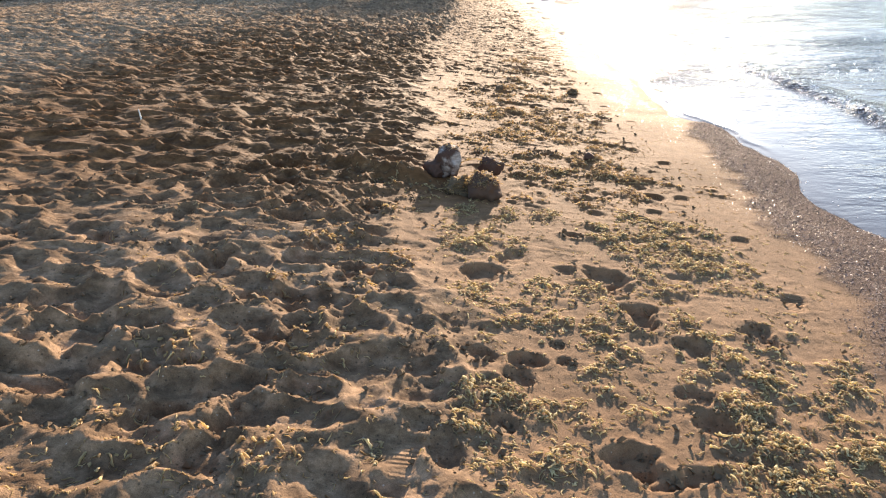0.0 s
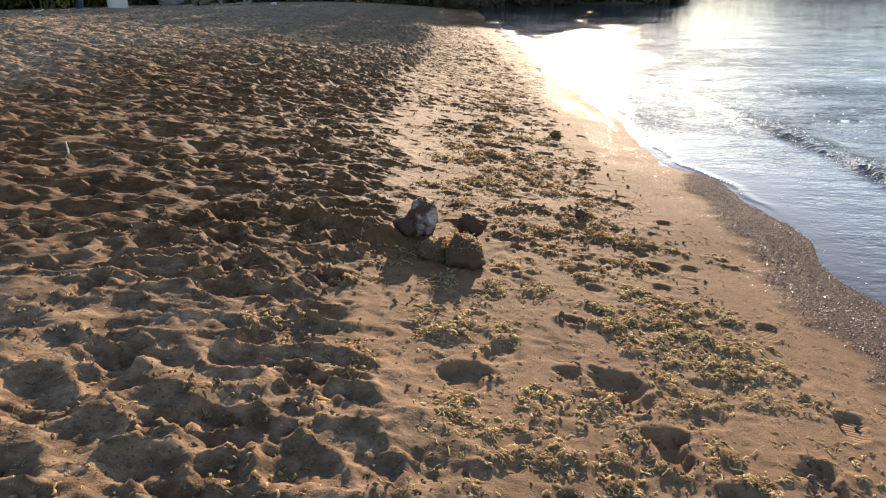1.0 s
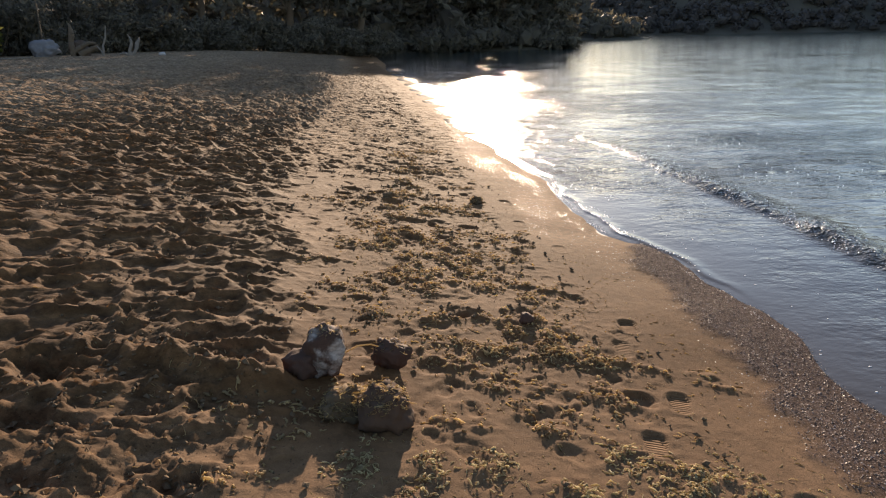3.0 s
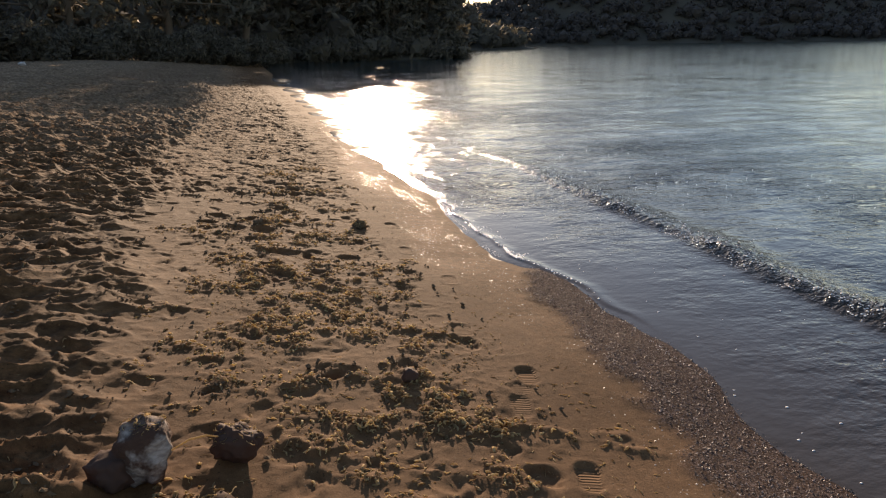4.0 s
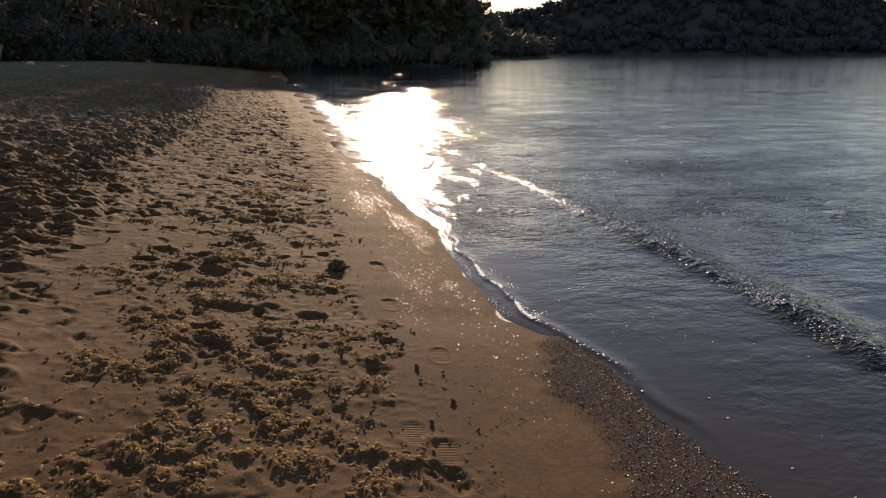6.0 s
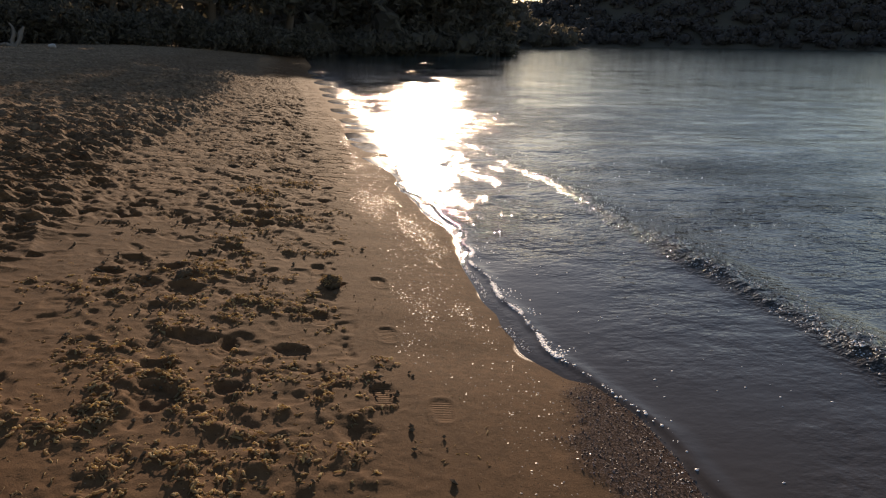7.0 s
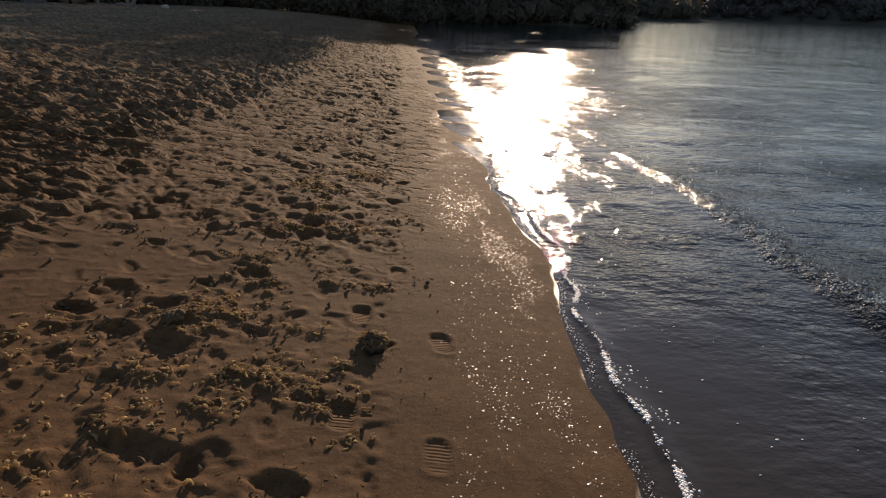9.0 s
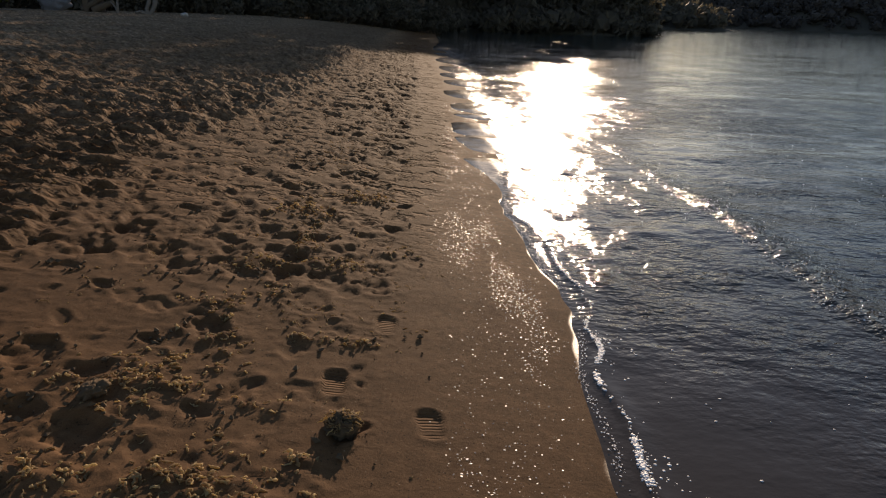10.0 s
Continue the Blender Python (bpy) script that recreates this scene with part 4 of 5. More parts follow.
# woodland on the slopes: crowns of leaf clumps on dark cores
def wood(name, count, area, near, size, cards, card, seed, label, leaf):
    g = np.random.default_rng(seed)
    cs, rs = [], []
    tries = 0
    while len(cs) < count and tries < count * 60:
        tries += 1
        x, y = g.uniform(area[0], area[1]), g.uniform(area[2], area[3])
        if not near(x, y):
            continue
        r = size * g.uniform(0.6, 1.3)
        z = land_z(x, y)
        cs.append((x, y, z + r * g.uniform(0.4, 1.0)))
        rs.append(r)
    v, f = crown_arrays(cs, rs, cards, card, seed, 0.85)
    ico = bmesh.new()
    bmesh.ops.create_icosphere(ico, subdivisions=1, radius=1.0)
    iv = np.array([p.co[:] for p in ico.verts])
    jf = np.array([[p.index for p in fc.verts] for fc in ico.faces])
    ico.free()
    cs, rs = np.array(cs), np.array(rs)
    jit = g.uniform(0.45, 0.72, (len(cs), len(iv), 1))
    cores = cs[:, None, :] + iv[None] * jit * rs[:, None, None]
    cf = (jf[None] + (np.arange(len(cs)) * len(iv))[:, None, None]).reshape(-1, 3)
    v2 = np.concatenate([v, cores.reshape(-1, 3)])
    f2 = np.concatenate([f, cf + len(v)])
    ob = new(name, mesh_from(name, v2, f2, leaf, False))
    return tagged(ob, label, "woodland", kind="stuff")


def on_land(lo):
    return lambda x, y: hill_height(np.array(x), np.array(y)) > lo


wood("woodland", 420, (-75, 30, 20, 190), on_land(0.3), 3.0, 60, 0.7, 31, "dense dark green trees on the slope behind the beach", LEAF)
wood("woodland", 330, (-30, 140, 86, 330), on_land(0.4), 3.0, 60, 0.65, 32, "dense dark green trees on the headland", LEAF)
wood("woodland", 300, (-2, 36, 84, 112), lambda x, y: 0.02 < hill_height(np.array(x), np.array(y)) < 2.6, 1.5, 50, 0.38, 35, "low dark bushes along the headland's waterline", LEAF)
wood("woodland", 190, (35, 130, 196, 300), on_land(0.3), 3.6, 60, 0.8, 34, "dark trees on a low headland across the water", LEAF)
wood("woodland", 2300, (20, 720, 180, 760), lambda x, y: math.hypot(x, y) < 680 and hill_height(np.array(x), np.array(y)) > 0.6 and math.hypot(x, y) > 480, 5.0, 40, 1.4, 33, "dark wooded hill with bumpy treetops across the bay", LEAF_FAR)


# ---- things on the beach ----
def tubes(P, R, sides=3):
    """Thin tubes along the points P (n, k, 3) with radii R (n, k)."""
    n, k, _ = P.shape
    ang = np.arange(sides) * 2 * np.pi / sides
    way = np.gradient(P, axis=1)
    way /= np.linalg.norm(way, axis=2)[..., None] + 1e-9
    up = np.array([0, 0, 1.0])
    a = np.cross(way, up)
    a /= np.linalg.norm(a, axis=2)[..., None] + 1e-6
    b = np.cross(a, way)
    v = P[:, :, None] + (a[:, :, None] * np.cos(ang)[None, None, :, None] + b[:, :, None] * np.sin(ang)[None, None, :, None]) * R[:, :, None, None]
    i = np.arange(n * k * sides).reshape(n, k, sides)
    j = np.roll(i, -1, axis=2)
    f = np.stack([i[:, :-1], j[:, :-1], j[:, 1:], i[:, 1:]], -1).reshape(-1, 4)
    return v.reshape(-1, 3), f


def ropes(px, py, lift, seed, length=(0.03, 0.075), girth=(0.003, 0.0062), curl=1.0, sides=6, knots=6):
    """Thick, crinkled, worm-like pieces of dry weed lying at the given places."""
    g = np.random.default_rng(seed)
    n, k = len(px), knots
    step = g.uniform(length[0], length[1], n) / (k - 1)
    head = np.cumsum(np.concatenate([g.uniform(0, 2 * np.pi, (n, 1)), g.normal(0, curl, (n, k - 1))], 1), 1)
    P = np.zeros((n, k, 3))
    P[:, :, 0] = px[:, None] + np.cumsum(np.cos(head), 1) * step[:, None]
    P[:, :, 1] = py[:, None] + np.cumsum(np.sin(head), 1) * step[:, None]
    R = g.uniform(girth[0], girth[1], (n, 1)) * np.concatenate([[0.35], np.ones(k - 2), [0.35]])[None] * g.uniform(0.45, 1.5, (n, k))
    bow = np.sin(np.linspace(0.2, np.pi - 0.2, k))[None] * g.uniform(0, 0.006, (n, 1)) * (step[:, None] * (k - 1) / 0.06)
    P[:, :, 2] = ground_at(P[:, :, 0], P[:, :, 1]) + (g.random(n) * lift)[:, None] + bow + R * 0.4
    v, f = tubes(P, R, sides)
    mid = np.repeat(P.reshape(-1, 3), sides, 0)
    return mid + (v - mid) * g.uniform(0.7, 1.35, (len(v), 1)) * np.array([1.0, 1.0, 0.7]), f


def untrodden(px, py):
    """Where no fresh hole or boot print has pressed the weed away."""
    free = np.ones(len(px), bool)
    for x, y, turn, length, width, depth, ribbed in PRINTS[:len(HOLES)] + [p for p in PRINTS if p[6]]:
        free &= np.hypot((px - x) / (width * 0.55), (py - y) / (length * 0.5)) > 1
    return free


weed_gen = np.random.default_rng(5)
for k, (hx, hy, wide, long) in enumerate(DRIFTS):
    yellow = hy < 4.35 and hx > -0.2
    n = int((9000 if yellow else 4400) * wide * long)
    px, py = hx + weed_gen.uniform(-0.85, 0.85, n) * wide, hy + weed_gen.uniform(-0.85, 0.85, n) * long
    keep = weed_gen.random(n) < (0.9 if yellow else 0.75) * drift_shape(px, py, hx, hy, wide, long) * (0.16 + 0.84 * smooth(0.44, 0.58, fractal(px * 12, py * 13, 2, 30)))
    keep &= untrodden(px, py)
    px, py = px[keep], py[keep]
    if len(px) < 3:
        continue
    v, f = ropes(px, py, 0.016 * drift_shape(px, py, hx, hy, wide, long) ** 2 * smooth(0.46, 0.62, fractal(px * 12, py * 13, 2, 30)), 300 + k, (0.02, 0.062) if yellow else (0.016, 0.054), (0.0018, 0.0042) if yellow else (0.0028, 0.0058), 1.2 if yellow else 1.0, 5)
    foot = np.array([hx, hy, float(ground_at(hx, hy))])
    clump = new("seaweed_clump", mesh_from("seaweed_clump", v - foot, f, WEED if yellow else WEED_BROWN))
    clump.location = foot
    tagged(clump, "tangled clump of dry yellow-brown seaweed on the sand" if yellow else "tangled clump of dry brown seaweed on the sand", "seaweed", group="seaweed clumps on the sand", kind="stuff")

# loose bits and crumbs between the drifts
cx, cy = weed_gen.uniform(-1.8, 2.0, 44000), 1.2 + 17 * weed_gen.random(44000) ** 1.4
keep = weed_gen.random(44000) < (litter(cx, cy) + 0.35 * smooth(8, 6, cy) * smooth(0.0, 0.4, cx)) * 0.22 + 0.014 * smooth(-0.55, -0.9, cx - shore(cy)) + 0.05 * dug_at(cx, cy) + 0.13 * smooth(0.5, -0.2, cx) * smooth(4.5, 3.0, cy)
cx, cy = cx[keep], cy[keep]
many = weed_gen.integers(1, 5, len(cx))
cx, cy = np.repeat(cx, many), np.repeat(cy, many)
cx, cy = cx + weed_gen.normal(0, 0.03, len(cx)), cy + weed_gen.normal(0, 0.026, len(cx))
free = untrodden(cx, cy)
cx, cy = cx[free], cy[free]
straw = (cy < 4.35) & (cx > -0.1)
for k, (near, material) in enumerate(((straw, WEED), (~straw, WEED_BROWN))):
    v, f = ropes(cx[near], cy[near], 0.0, 77 + k, (0.012, 0.05) if k == 0 else (0.012, 0.042), (0.0011, 0.0028), 0.9, 4, 4)
    tagged(new("seaweed_litter", mesh_from("seaweed_litter", v, f, material)), ("straw-coloured" if k == 0 else "brownish") + " crumbs and strands of dry seaweed scattered on sand", "seaweed", kind="stuff")


def stones(px, py, size, seed, flat=0.6, sink=0.25, tilt=0.3):
    """Small angular stones lying at places."""
    g = np.random.default_rng(seed)
    base = np.array([[1, 0, 0], [0, 1, 0], [-1, 0, 0], [0, -1, 0], [0, 0, 1], [0, 0, -1]], float)
    tri = np.array([[0, 1, 4], [1, 2, 4], [2, 3, 4], [3, 0, 4], [1, 0, 5], [2, 1, 5], [3, 2, 5], [0, 3, 5]])
    n = len(px)
    v = base[None] * g.uniform(0.6, 1.3, (n, 6, 1)) + g.normal(0, 0.12, (n, 6, 3))
    v[:, :, 2] *= flat
    ang = g.uniform(0, 2 * np.pi, n)
    tip = g.normal(0, tilt, n)
    c, d = np.cos(ang)[:, None], np.sin(ang)[:, None]
    x = v[:, :, 0] * c - v[:, :, 1] * d
    y = v[:, :, 0] * d + v[:, :, 1] * c
    z = v[:, :, 2] + x * tip[:, None]
    s = size[:, None]
    out = np.stack([x * s + px[:, None], y * s + py[:, None], z * s + (ground_at(px, py) + size * flat * (1 - sink))[:, None]], -1)
    return out.reshape(-1, 3), (tri[None] + (np.arange(n) * 6)[:, None, None]).reshape(-1, 3)


stone_gen = np.random.default_rng(9)
qx, qy = stone_gen.uniform(1.7, 3.1, 90000), stone_gen.uniform(2.4, 8.2, 90000)
dens = grit_at(qx, qy)
keep = stone_gen.random(90000) < 0.55 * dens
v, f = stones(qx[keep], qy[keep], 0.0013 + 0.0046 * stone_gen.random(keep.sum()) ** 2.4, 94, 0.55)
tagged(new("gravel", mesh_from("gravel", v, f, GRAVEL, False)), "wet dark gravel and shell grit at the water's edge", "gravel", kind="stuff")
qx, qy = stone_gen.uniform(1.6, 2.6, 90000), 3.0 + 17 * stone_gen.random(90000)
off = qx - shore(qy)
keep = stone_gen.random(90000) < smooth(-0.75, -0.5, off) * smooth(-0.03, -0.2, off) * (0.10 + 0.8 * smooth(0.45, 0.65, fractal(qx * 4, qy * 1.5, 2, 95))) * (0.10 + 0.9 * smooth(7.5, 8.9, qy))
v, f = stones(qx[keep], qy[keep], 0.0014 + 0.0046 * stone_gen.random(keep.sum()) ** 2, 96, 0.15, 0.0, 0.24)
tagged(new("shell_grit", mesh_from("shell_grit", v, f, SHELL, False)), "scattered wet shell chips and small stones on damp sand", "shell grit", kind="stuff")


# clods of sand kicked up by feet
qx, qy = stone_gen.uniform(-4.5, 1.75, 60000), 1.3 + 16 * stone_gen.random(60000) ** 1.4
keep = stone_gen.random(60000) < 0.015 + 0.04 * loose_at(qx, qy) + 0.5 * dug_at(qx, qy) + 0.6 * (0.25 + 0.75 * loose_at(qx, qy)) * smooth(0.5, 0.75, fractal(qx * 3.1, qy * 3.1, 3, 98))
qx, qy = qx[keep], qy[keep]
for hx, hy, wide, long, deep in HOLES:
    a, r = stone_gen.uniform(0, 2 * np.pi, 26), stone_gen.normal(0.52, 0.14, 26)
    qx, qy = np.append(qx, hx + wide * r * np.cos(a)), np.append(qy, hy + long * r * np.sin(a))
v, f = stones(qx, qy, 0.003 + 0.016 * stone_gen.random(len(qx)) ** 3.5, 99, 0.75)
tagged(new("sand_clods", mesh_from("sand_clods", v, f, DAMP_SAND, False)), "small crumbling clods of sand thrown up by feet", "sand clods", kind="stuff")


def boulder(name, x, y, size, seed, material, label, category, sink=0.18, cuts=7, turn=0.0, rough=0.10):
    """A worn stone: a ball cut by planes, then weathered."""
    g = random.Random(seed)
    bm = bmesh.new()
    bmesh.ops.create_icosphere(bm, subdivisions=4, radius=1.0)
    planes = []
    for _ in range(cuts):
        d = Vector((g.gauss(0, 1), g.gauss(0, 1), g.gauss(0, 0.8))).normalized()
        planes.append((d, g.uniform(0.62, 0.88)))
    for vert in bm.verts:
        p = vert.co.copy()
        for d, lim in planes:
            over = p.dot(d) - lim
            if over > 0:
                p -= d * over * 0.85
        p *= 1 + rough * (noise.fractal(p * 2.2 + Vector((seed, 0, 0)), 0.6, 2.0, 5)) + 0.02 * noise.noise(p * 14)
        vert.co = Vector((p.x * size[0], p.y * size[1], p.z * size[2]))
    me = bpy.data.meshes.new(name)
    bm.to_mesh(me)
    bm.free()
    me.polygons.foreach_set("use_smooth", np.full(len(me.polygons), True))
    me.materials.append(material)
    ob = new(name, me)
    ob.matrix_world = pose(x, y, float(ground_at(x, y)) + size[2] * (1 - 2 * sink), 0, 0, turn)
    return tagged(ob, label, category)


pale_stone = boulder("stone", -0.05, 5.04, (0.113, 0.10, 0.132), 2, ROCK_PALE, "pale grey weathered stone half sunk in the sand", "stone", 0.1, 10, 20, 0.16)
boulder("stone", -0.16, 5.02, (0.09, 0.08, 0.08), 5, ROCK_DARK, "brown crusted stone leaning on a pale stone", "stone", 0.2, 6, 50, 0.2)
small_stone = boulder("stone", 0.265, 5.13, (0.09, 0.075, 0.098), 8, ROCK_DARK, "small dark brown stone on the sand", "stone", 0.15, 8, 10, 0.2)
sandy_stone = boulder("stone", 0.185, 4.60, (0.125, 0.11, 0.13), 12, ROCK_SANDY, "rounded sandy brown stone casting a long shadow", "stone", 0.36, 3, 0, 0.22)
boulder("stone", 1.08, 5.70, (0.045, 0.045, 0.04), 13, ROCK_DARK, "small dark stone among dry seaweed", "stone", 0.2, 6, 0)
weedy_lump = boulder("sand_lump", 1.40, 9.06, (0.068, 0.052, 0.056), 17, DAMP_SAND, "crumbly lump of damp sand and weed", "sand lump", 0.26, 3, 30, 0.5)
boulder("sand_lump", 0.47, 9.12, (0.06, 0.045, 0.035), 19, DAMP_SAND, "crumbly lump of damp sand beside trodden holes", "sand lump", 0.3, 2, 60, 0.35)


weedy_mound = boulder("sand_lump", 0.04, 4.70, (0.12, 0.10, 0.085), 23, DAMP_SAND, "low mound of damp sand matted with seaweed", "sand lump", 0.3, 2, 30, 0.35)


def draped_weed(stone, count, low, seed, label="dry brown seaweed caught on top of a stone"):
    """Strands of dry weed caught on the top of a stone."""
    g = np.random.default_rng(seed)
    co = np.array([stone.matrix_world @ vert.co for vert in stone.data.vertices])
    top = co[co[:, 2] > co[:, 2].min() + low * np.ptp(co[:, 2])]
    root = top[g.integers(0, len(top), count)]
    head = g.uniform(0, 2 * np.pi, (count, 1)) + np.cumsum(g.normal(0, 1.0, (count, 5)), 1)
    step = g.uniform(0.004, 0.011, (count, 1))
    way = np.stack([np.cos(head) * step, np.sin(head) * step, g.normal(-0.0012, 0.002, (count, 5))], -1)
    P = root[:, None] + np.cumsum(way, 1)
    v, f = tubes(P, g.uniform(0.0009, 0.0026, (count, 1)) * g.uniform(0.5, 1.4, (count, 5)), 3)
    foot = root.mean(0)
    weed = new("seaweed_clump", mesh_from("seaweed_clump", v - foot, f, WEED_BROWN))
    weed.location = foot
    tagged(weed, label, "seaweed", group="seaweed clumps on the sand", kind="stuff")


draped_weed(sandy_stone, 420, 0.72, 601)
draped_weed(weedy_mound, 520, 0.45, 604, "dry brown seaweed matted over a mound of sand")
draped_weed(weedy_lump, 170, 0.6, 605, "dry brown seaweed stuck to a lump of sand")
draped_weed(pale_stone, 70, 0.85, 602)
draped_weed(small_stone, 90, 0.7, 603)
# a stiff strand bridging two stones
bridge = np.array([[[0.04, 5.03, 0.14], [0.1, 5.06, 0.155], [0.16, 5.08, 0.15], [0.215, 5.1, 0.12]]])
bridge[:, :, 2] += float(ground_at(0.1, 5.06)) - 0.02
v, f = tubes(bridge, np.array([[0.003, 0.004, 0.0035, 0.003]]), 5)
tagged(new("weed_stalk", mesh_from("weed_stalk", v, f, WEED_BROWN)), "dry stalk of seaweed lying across two stones", "seaweed stalk")

# foam along the waterline
foam_gen = np.random.default_rng(15)
fy = 4.0 + 14 * foam_gen.random(9000) ** 1.2
fx = shore(fy) + 0.02 + 0.02 * np.sin(fy * 5) + foam_gen.normal(0, 0.014, len(fy))
keep = foam_gen.random(len(fy)) < smooth(0.5, 0.62, fractal(fy * 2.2, fy * 0 + 1, 3, 97)) * 0.4 + 0.02
fx, fy = fx[keep], fy[keep]
bub = np.array([[math.cos(a) * r, math.sin(a) * r, z] for r, z in ((1, 0), (0.75, 0.55)) for a in np.arange(6) * math.pi / 3] + [[0, 0, 0.8]])
bf = [[i, (i + 1) % 6, 6 + (i + 1) % 6] for i in range(6)] + [[i, 6 + (i + 1) % 6, 6 + i] for i in range(6)] + [[6 + i, 6 + (i + 1) % 6, 12] for i in range(6)]
rad = 0.0010 + 0.0026 * foam_gen.random(len(fx)) ** 2
fz = np.maximum(ground_at(fx, fy), SEA + 0.008) - 0.001
v = bub[None] * np.array([1.3, 1.3, 0.6]) * rad[:, None, None] + np.stack([fx, fy, fz], -1)[:, None]
f = (np.array(bf)[None] + (np.arange(len(fx)) * 13)[:, None, None]).reshape(-1, 3)
tagged(new("foam", mesh_from("foam", v.reshape(-1, 3), f, FOAM)), "thin white line of foam bubbles along the waterline", "foam", kind="stuff")

# a lace of foam on the front of the wash
by = 6.3 + 6.5 * foam_gen.random(16000) ** 1.2
lace = smooth(0.42, 0.58, fractal(by * 3.1, by * 0 + 5, 3, 103))
bx = shore(by) + wash(by) + np.where(foam_gen.random(16000) < 0.75, foam_gen.normal(0.006, 0.008, 16000), np.abs(foam_gen.normal(0, 0.07, 16000)))
keep = foam_gen.random(16000) < (0.06 + 0.8 * lace) * (0.35 + 0.65 * smooth(11, 9, by)) * smooth(6.6, 7.8, by)
keep &= (bx - shore(by) - wash(by) < 0.03) | (fractal(bx * 9, by * 9, 2, 104) > 0.56)
bx, by = bx[keep], by[keep]
br = 0.0012 + 0.0062 * foam_gen.random(len(bx)) ** 3
v = bub[None] * np.array([1.3, 1.3, 0.8]) * br[:, None, None] + np.stack([bx, by, np.maximum(sea_height(bx, by), ground_at(bx, by)) - 0.001], -1)[:, None]
f = (np.array(bf)[None] + (np.arange(len(bx)) * 13)[:, None, None]).reshape(-1, 3)
tagged(new("foam", mesh_from("foam", v.reshape(-1, 3), f, FOAM)), "lacy white foam on the edge of a thin wash", "foam", kind="stuff")

# broken foam on the small wave: a ragged line at its foot and white flecks standing in for sun glints on its crest
by = 4.5 + 12 * foam_gen.random(9000)
bx = wavelet(by) - 0.09 + np.where(foam_gen.random(9000) < 0.45, foam_gen.normal(0, 0.03, 9000), np.abs(foam_gen.normal(0, 0.2, 9000))) - 0.16 * (fractal(wavelet(by) * 1.6, by * 1.6, 2, 76) - 0.5)
keep = foam_gen.random(9000) < wave_power(by) * smooth(0.42, 0.6, fractal(bx * 7, by * 7, 2, 101)) * 0.9
bx, by = bx[keep], by[keep]
br = 0.0016 + 0.0055 * foam_gen.random(len(bx)) ** 2.2
v = bub[None] * np.array([1.5, 1.2, 0.8]) * br[:, None, None] + np.stack([bx, by, sea_height(bx, by) - 0.001], -1)[:, None]
f = (np.array(bf)[None] + (np.arange(len(bx)) * 13)[:, None, None]).reshape(-1, 3)
tagged(new("foam", mesh_from("foam", v.reshape(-1, 3), f, FOAM)), "broken white foam and white flecks for glints on a small breaking wave", "foam", kind="stuff")

# flecks of foam afloat
lx, ly = 2.7 + 5 * foam_gen.random(420) ** 1.5, 4.5 + 16 * foam_gen.random(420)
lr = foam_gen.uniform(0.002, 0.006, len(lx))
v = bub[None] * np.array([1.6, 1.0, 0.6]) * lr[:, None, None] + np.stack([lx, ly, sea_height(lx, ly) + 0.001], -1)[:, None]
f = (np.array(bf)[None] + (np.arange(len(lx)) * 13)[:, None, None]).reshape(-1, 3)
tagged(new("foam_flecks", mesh_from("foam_flecks", v.reshape(-1, 3), f, FOAM)), "small white flecks of foam afloat near the beach", "foam", kind="stuff")

# ---- at the back of the beach ----
def spot(az, far, t_x=-0.1, t_y=1.7):
    """A place on the berm at a bearing and distance."""
    return t_x + far * math.sin(radians(az)), t_y + far * math.cos(radians(az))


def hull_and_board():
    """A small white hull stood on end, and an oval board laid on its tip."""
    x, y = spot(-24.13, 36)
    z = float(ground_at(x, y)) - 0.04
    root = new("dinghy")
    root.matrix_world = pose(x, y, z, 0, 0, 24)
    bm = bmesh.new()
    rings = []
    for i in range(15):
        t = i / 14
        w = 0.40 * (1 - t ** 2.2) ** 0.8 * (0.94 + 0.06 * min(1, t * 4)) + 0.02
        d = 0.22 * (1 - t ** 3) + 0.02
        rings.append([bm.verts.new((w * math.cos(a), d * math.sin(a) * (1.0 if math.sin(a) < 0 else 0.35), t * 1.74)) for a in np.arange(20) * math.pi / 10])
    for r0, r1 in zip(rings, rings[1:]):
        for i in range(20):
            bm.faces.new((r0[i], r0[(i + 1) % 20], r1[(i + 1) % 20], r1[i]))
    bm.faces.new(rings[0][::-1])
    bm.faces.new(rings[-1])
    part("hull", bm, HULL, root, "white ogive hull standing on its stern")
    bm = bmesh.new()
    side = []
    for i in range(15):
        t = i / 14
        w = 0.40 * (1 - t ** 2.2) ** 0.8 * (0.94 + 0.06 * min(1, t * 4)) + 0.02
        side.append((w, t * 1.74))
    for s_ in (-1, 1):
        for (w0, z0), (w1, z1) in zip(side, side[1:]):
            limb(bm, (s_ * w0, -0.02, z0), (s_ * w1, -0.02, z1), 0.03, 0.03, 6)
    part("gunwale", bm, HULL, root, "white rounded rim")
    ob = new("oval_board")
    ob.matrix_world = pose(x, y, z + 1.775, 0, -2, 24)
    bm = bmesh.new()
    rings = []
    for zz, k in ((0, 0.80), (0.02, 0.96), (0.06, 1.0), (0.10, 0.95), (0.12, 0.82)):
        rings.append([bm.verts.new((0.54 * k * math.cos(a), 0.32 * k * math.sin(a), zz)) for a in np.arange(28) * math.pi / 14])
    for r0, r1 in zip(rings, rings[1:]):
        for i in range(28):
            bm.faces.new((r0[i], r0[(i + 1) % 28], r1[(i + 1) % 28], r1[i]))
    bm.faces.new(rings[0][::-1])
    bm.faces.new(rings[-1])
    part("deck", bm, HULL, ob)
    tagged(root, "small white dinghy stood on end on the sand", "boat")
    return tagged(ob, "white oval board lying on the tip of a dinghy", "board")


hull_and_board()


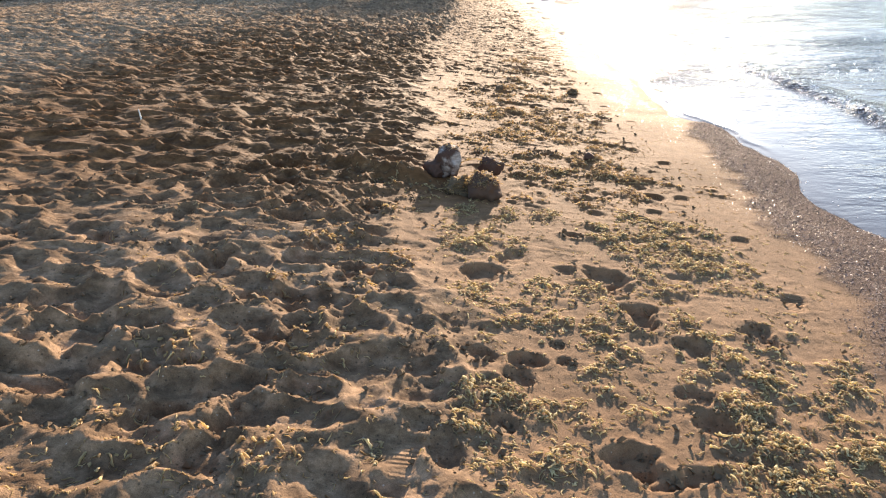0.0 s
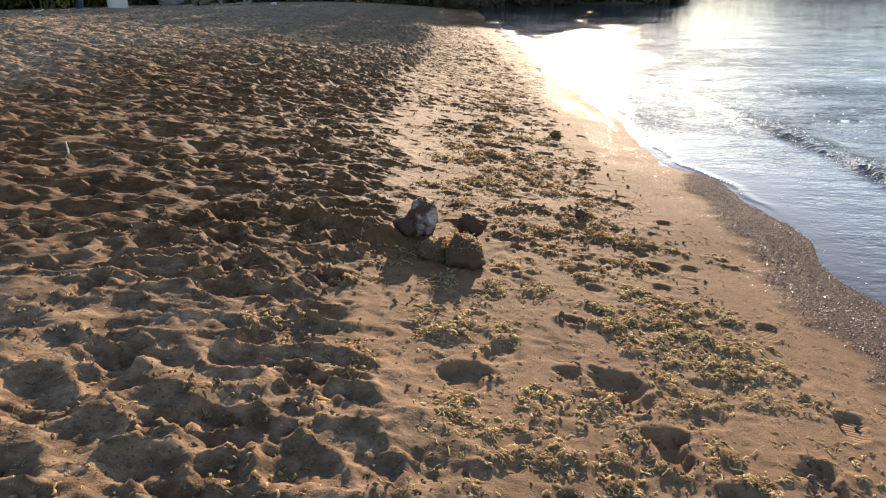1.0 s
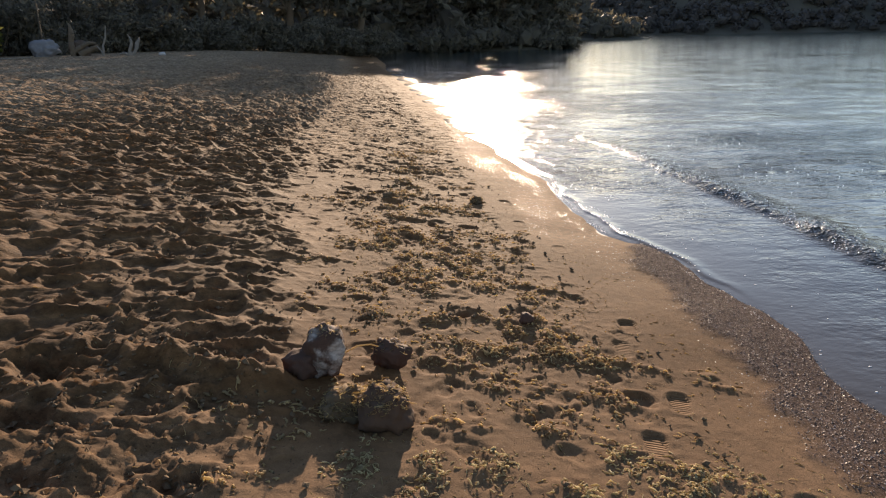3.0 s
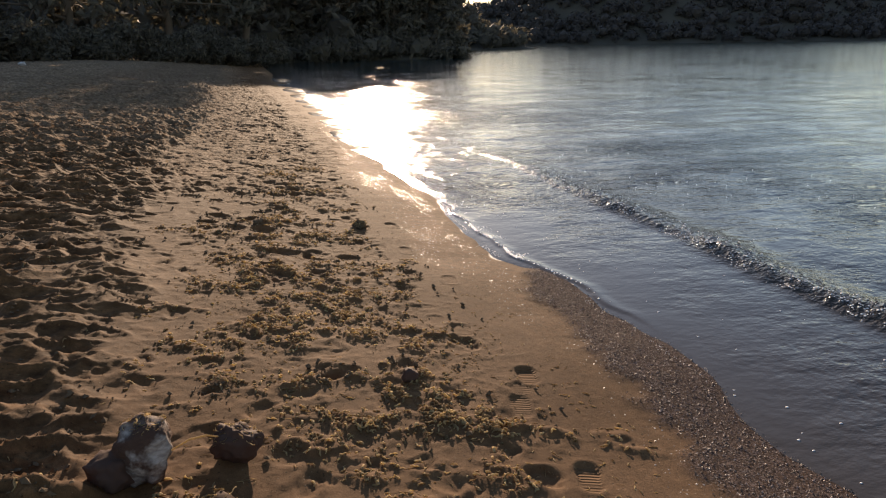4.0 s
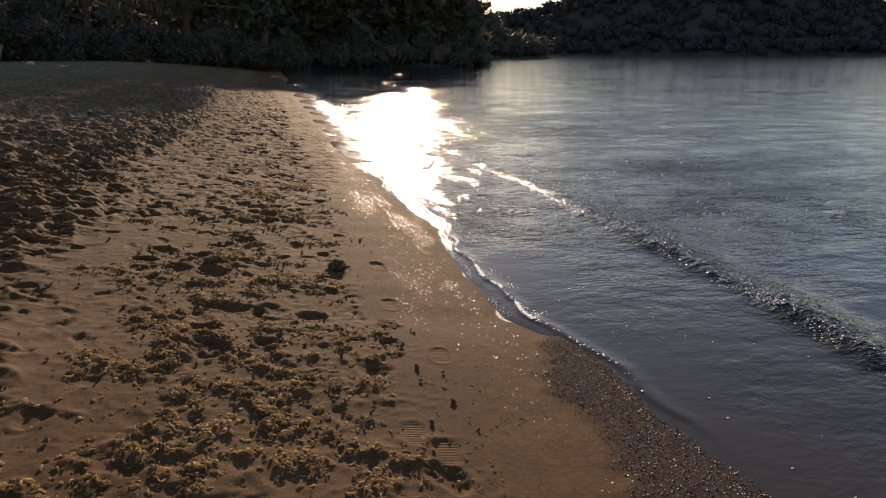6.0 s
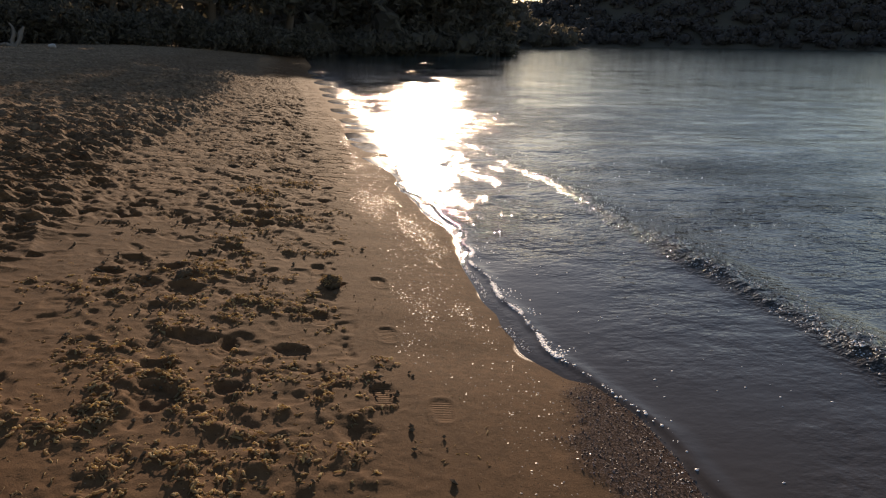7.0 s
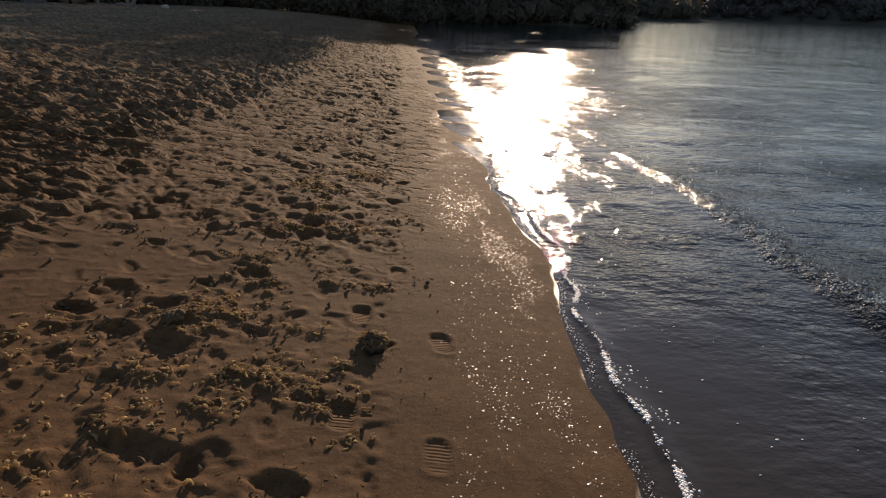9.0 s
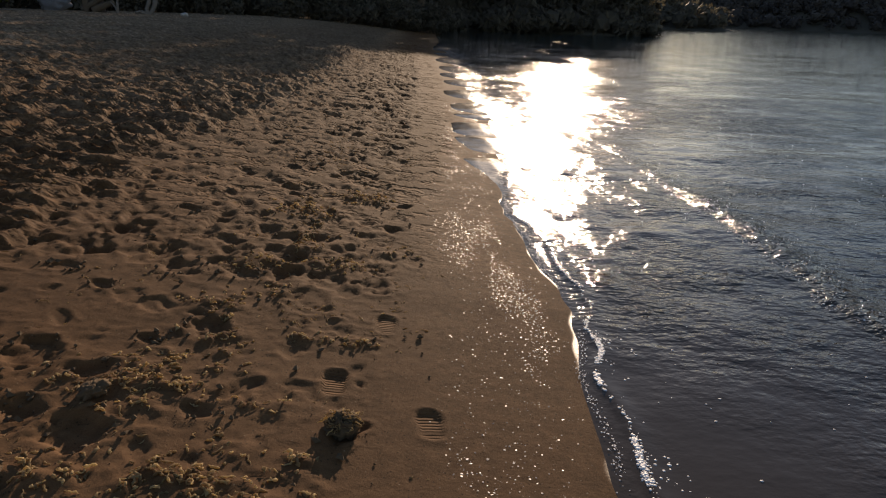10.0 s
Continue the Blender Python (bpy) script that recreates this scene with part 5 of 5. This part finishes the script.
def bough(bm, points, radii, sides=8):
    """A crooked limb through points."""
    for (a, ra), (b, rb) in zip(zip(points, radii), zip(points[1:], radii[1:])):
        limb(bm, a, b, ra, rb, sides, 0.15 * ra)


def driftwood(x, y, boughs, label, wood=None):
    root = new("driftwood")
    root.location = (x, y, float(ground_at(x, y)))
    for points, radii in boughs:
        bm = bmesh.new()
        bough(bm, points, radii)
        part("branch", bm, wood or DRIFT, root)
    return tagged(root, label, "driftwood", group="driftwood at the back of the beach")


dx, dy = spot(-15.15, 40)
driftwood(dx, dy, ((((0.05, 0, -0.1), (-0.02, 0, 0.25), (0.12, 0, 0.6), (0.10, 0, 0.85), (-0.02, 0, 1.05)), (0.11, 0.09, 0.08, 0.06, 0.03)),
                   (((0.05, 0, 0.0), (0.28, 0.05, 0.3), (0.36, 0.1, 0.62), (0.52, 0.1, 0.9)), (0.10, 0.09, 0.11, 0.04)),
                   (((0.0, 0, 0.05), (-0.25, -0.05, 0.16), (-0.5, -0.1, 0.12)), (0.1, 0.08, 0.04))), "bleached forked tree stump with curved branches")
dx, dy = spot(-16.9, 40)
driftwood(dx, dy, ((((0, 0, -0.1), (0.03, 0, 0.5), (0.2, 0, 0.9), (0.27, 0, 1.45)), (0.06, 0.05, 0.045, 0.02)),
                   (((0.0, 0, -0.1), (-0.1, 0.1, 0.25), (-0.35, 0.2, 0.5)), (0.05, 0.04, 0.02))), "thin bleached dead branch standing in the sand")
dx, dy = spot(-18.8, 41)
driftwood(dx, dy, ((((0, 0, -0.1), (-0.05, 0, 0.7), (0.04, 0, 1.1), (-0.02, 0, 1.6)), (0.14, 0.13, 0.15, 0.03)),
                   (((-0.1, 0, 0.1), (0.4, 0.1, 0.45), (0.75, 0.1, 0.62), (1.1, 0.1, 0.6)), (0.16, 0.12, 0.1, 0.06)),
                   (((0.3, 0, 0.05), (0.8, 0.1, 0.3), (1.2, 0.1, 0.45)), (0.18, 0.14, 0.12))), "heap of dark brown driftwood trunks", BARK)

CLOTH = make_plain("grey_blue_cloth", (0.14, 0.14, 0.155), (0.24, 0.24, 0.255), 6.0, 0.9, 0.5, 0.02)
BUNDLE = make_plain("brown_sacking", (0.07, 0.05, 0.04), (0.13, 0.10, 0.08), 10.0, 0.95, 0.6, 0.02)
BLUE = make_plain("blue_cloth", (0.03, 0.045, 0.075), (0.06, 0.08, 0.11), 12.0, 0.9, 0.4, 0.01)
x, y = spot(-20.5, 41)
boulder("tarpaulin", x, y, (0.65, 0.45, 0.5), 31, CLOTH, "grey-blue tarpaulin over a low mound of gear", "tarpaulin", 0.15, 4, 15, 0.25)
x, y = spot(-18.4, 41.5)
boulder("sack", x, y, (0.5, 0.4, 0.42), 33, BUNDLE, "dark brown sack lying among driftwood", "sack", 0.12, 4, 40, 0.25)
x, y = spot(-26.6, 37)
boulder("bundle", x, y, (0.14, 0.12, 0.3), 35, BLUE, "small blue bundle standing before the bushes", "bundle", 0.1, 4, 0, 0.2)
x, y = spot(-13.0, 41)
boulder("white_block", x, y, (0.2, 0.14, 0.11), 37, HULL, "small white block lying on the sand", "block", 0.1, 12, 10, 0.04)
# a pale plank on the sand beside the dinghy, and a white panel on a post
x, y = spot(-22.3, 36)
bm = bmesh.new()
bmesh.ops.create_cube(bm, size=1.0)
bmesh.ops.scale(bm, vec=(1.15, 0.16, 0.04), verts=bm.verts)
bmesh.ops.bevel(bm, geom=bm.edges[:], offset=0.008, segments=2)
plank = new("plank")
plank.matrix_world = pose(x, y, float(ground_at(x, y)) + 0.07, 0, -2, 20)
part("board", bm, DRIFT, plank)
tagged(plank, "pale weathered plank lying on the sand", "plank")
x, y = spot(-20.6, 43)
sign = new("sign_post")
sign.matrix_world = pose(x, y, float(ground_at(x, y)), 0, 0, 20)
bm = bmesh.new()
limb(bm, (0, 0, -0.2), (0, 0, 3.4), 0.04, 0.035, 8)
part("post", bm, BARK, sign)
bm = bmesh.new()
bmesh.ops.create_cube(bm, size=1.0)
bmesh.ops.scale(bm, vec=(0.36, 0.03, 0.42), verts=bm.verts)
bmesh.ops.translate(bm, vec=(0.0, -0.06, 3.2), verts=bm.verts)
bmesh.ops.bevel(bm, geom=bm.edges[:], offset=0.006, segments=2)
part("panel", bm, HULL, sign, "plain white panel")
tagged(sign, "dark post carrying a small white panel", "sign")

# a short white stick standing in the sand
x, y = -2.80, 6.06
stick = new("stick")
stick.location = (x, y, float(ground_at(x, y)))
bm = bmesh.new()
bough(bm, ((0, 0, -0.03), (0.002, 0, 0.04), (-0.006, 0.004, 0.10)), (0.007, 0.007, 0.004), 7)
part("shaft", bm, PEELED, stick)
tagged(stick, "short pale stick standing in trampled sand", "stick")

# two bleached scraps of wood on the upper beach
for x, y, long, turn in ((-15.73, 29.31, 0.62, 15), (-5.91, 12.2, 0.16, 70)):
    scrap = new("wood_scrap")
    scrap.matrix_world = pose(x, y, float(ground_at(x, y)) + 0.02, 0, -8, turn)
    bm = bmesh.new()
    bough(bm, ((-0.5 * long, 0, 0), (-0.1 * long, 0.03 * long, 0.02), (0.25 * long, -0.02 * long, 0.03), (0.5 * long, 0.02 * long, 0.06)), (0.018, 0.03, 0.026, 0.01), 7)
    part("stem", bm, PEELED, scrap)
    tagged(scrap, "bleached scrap of wood lying on trampled sand", "driftwood", group="wood scraps on the sand")
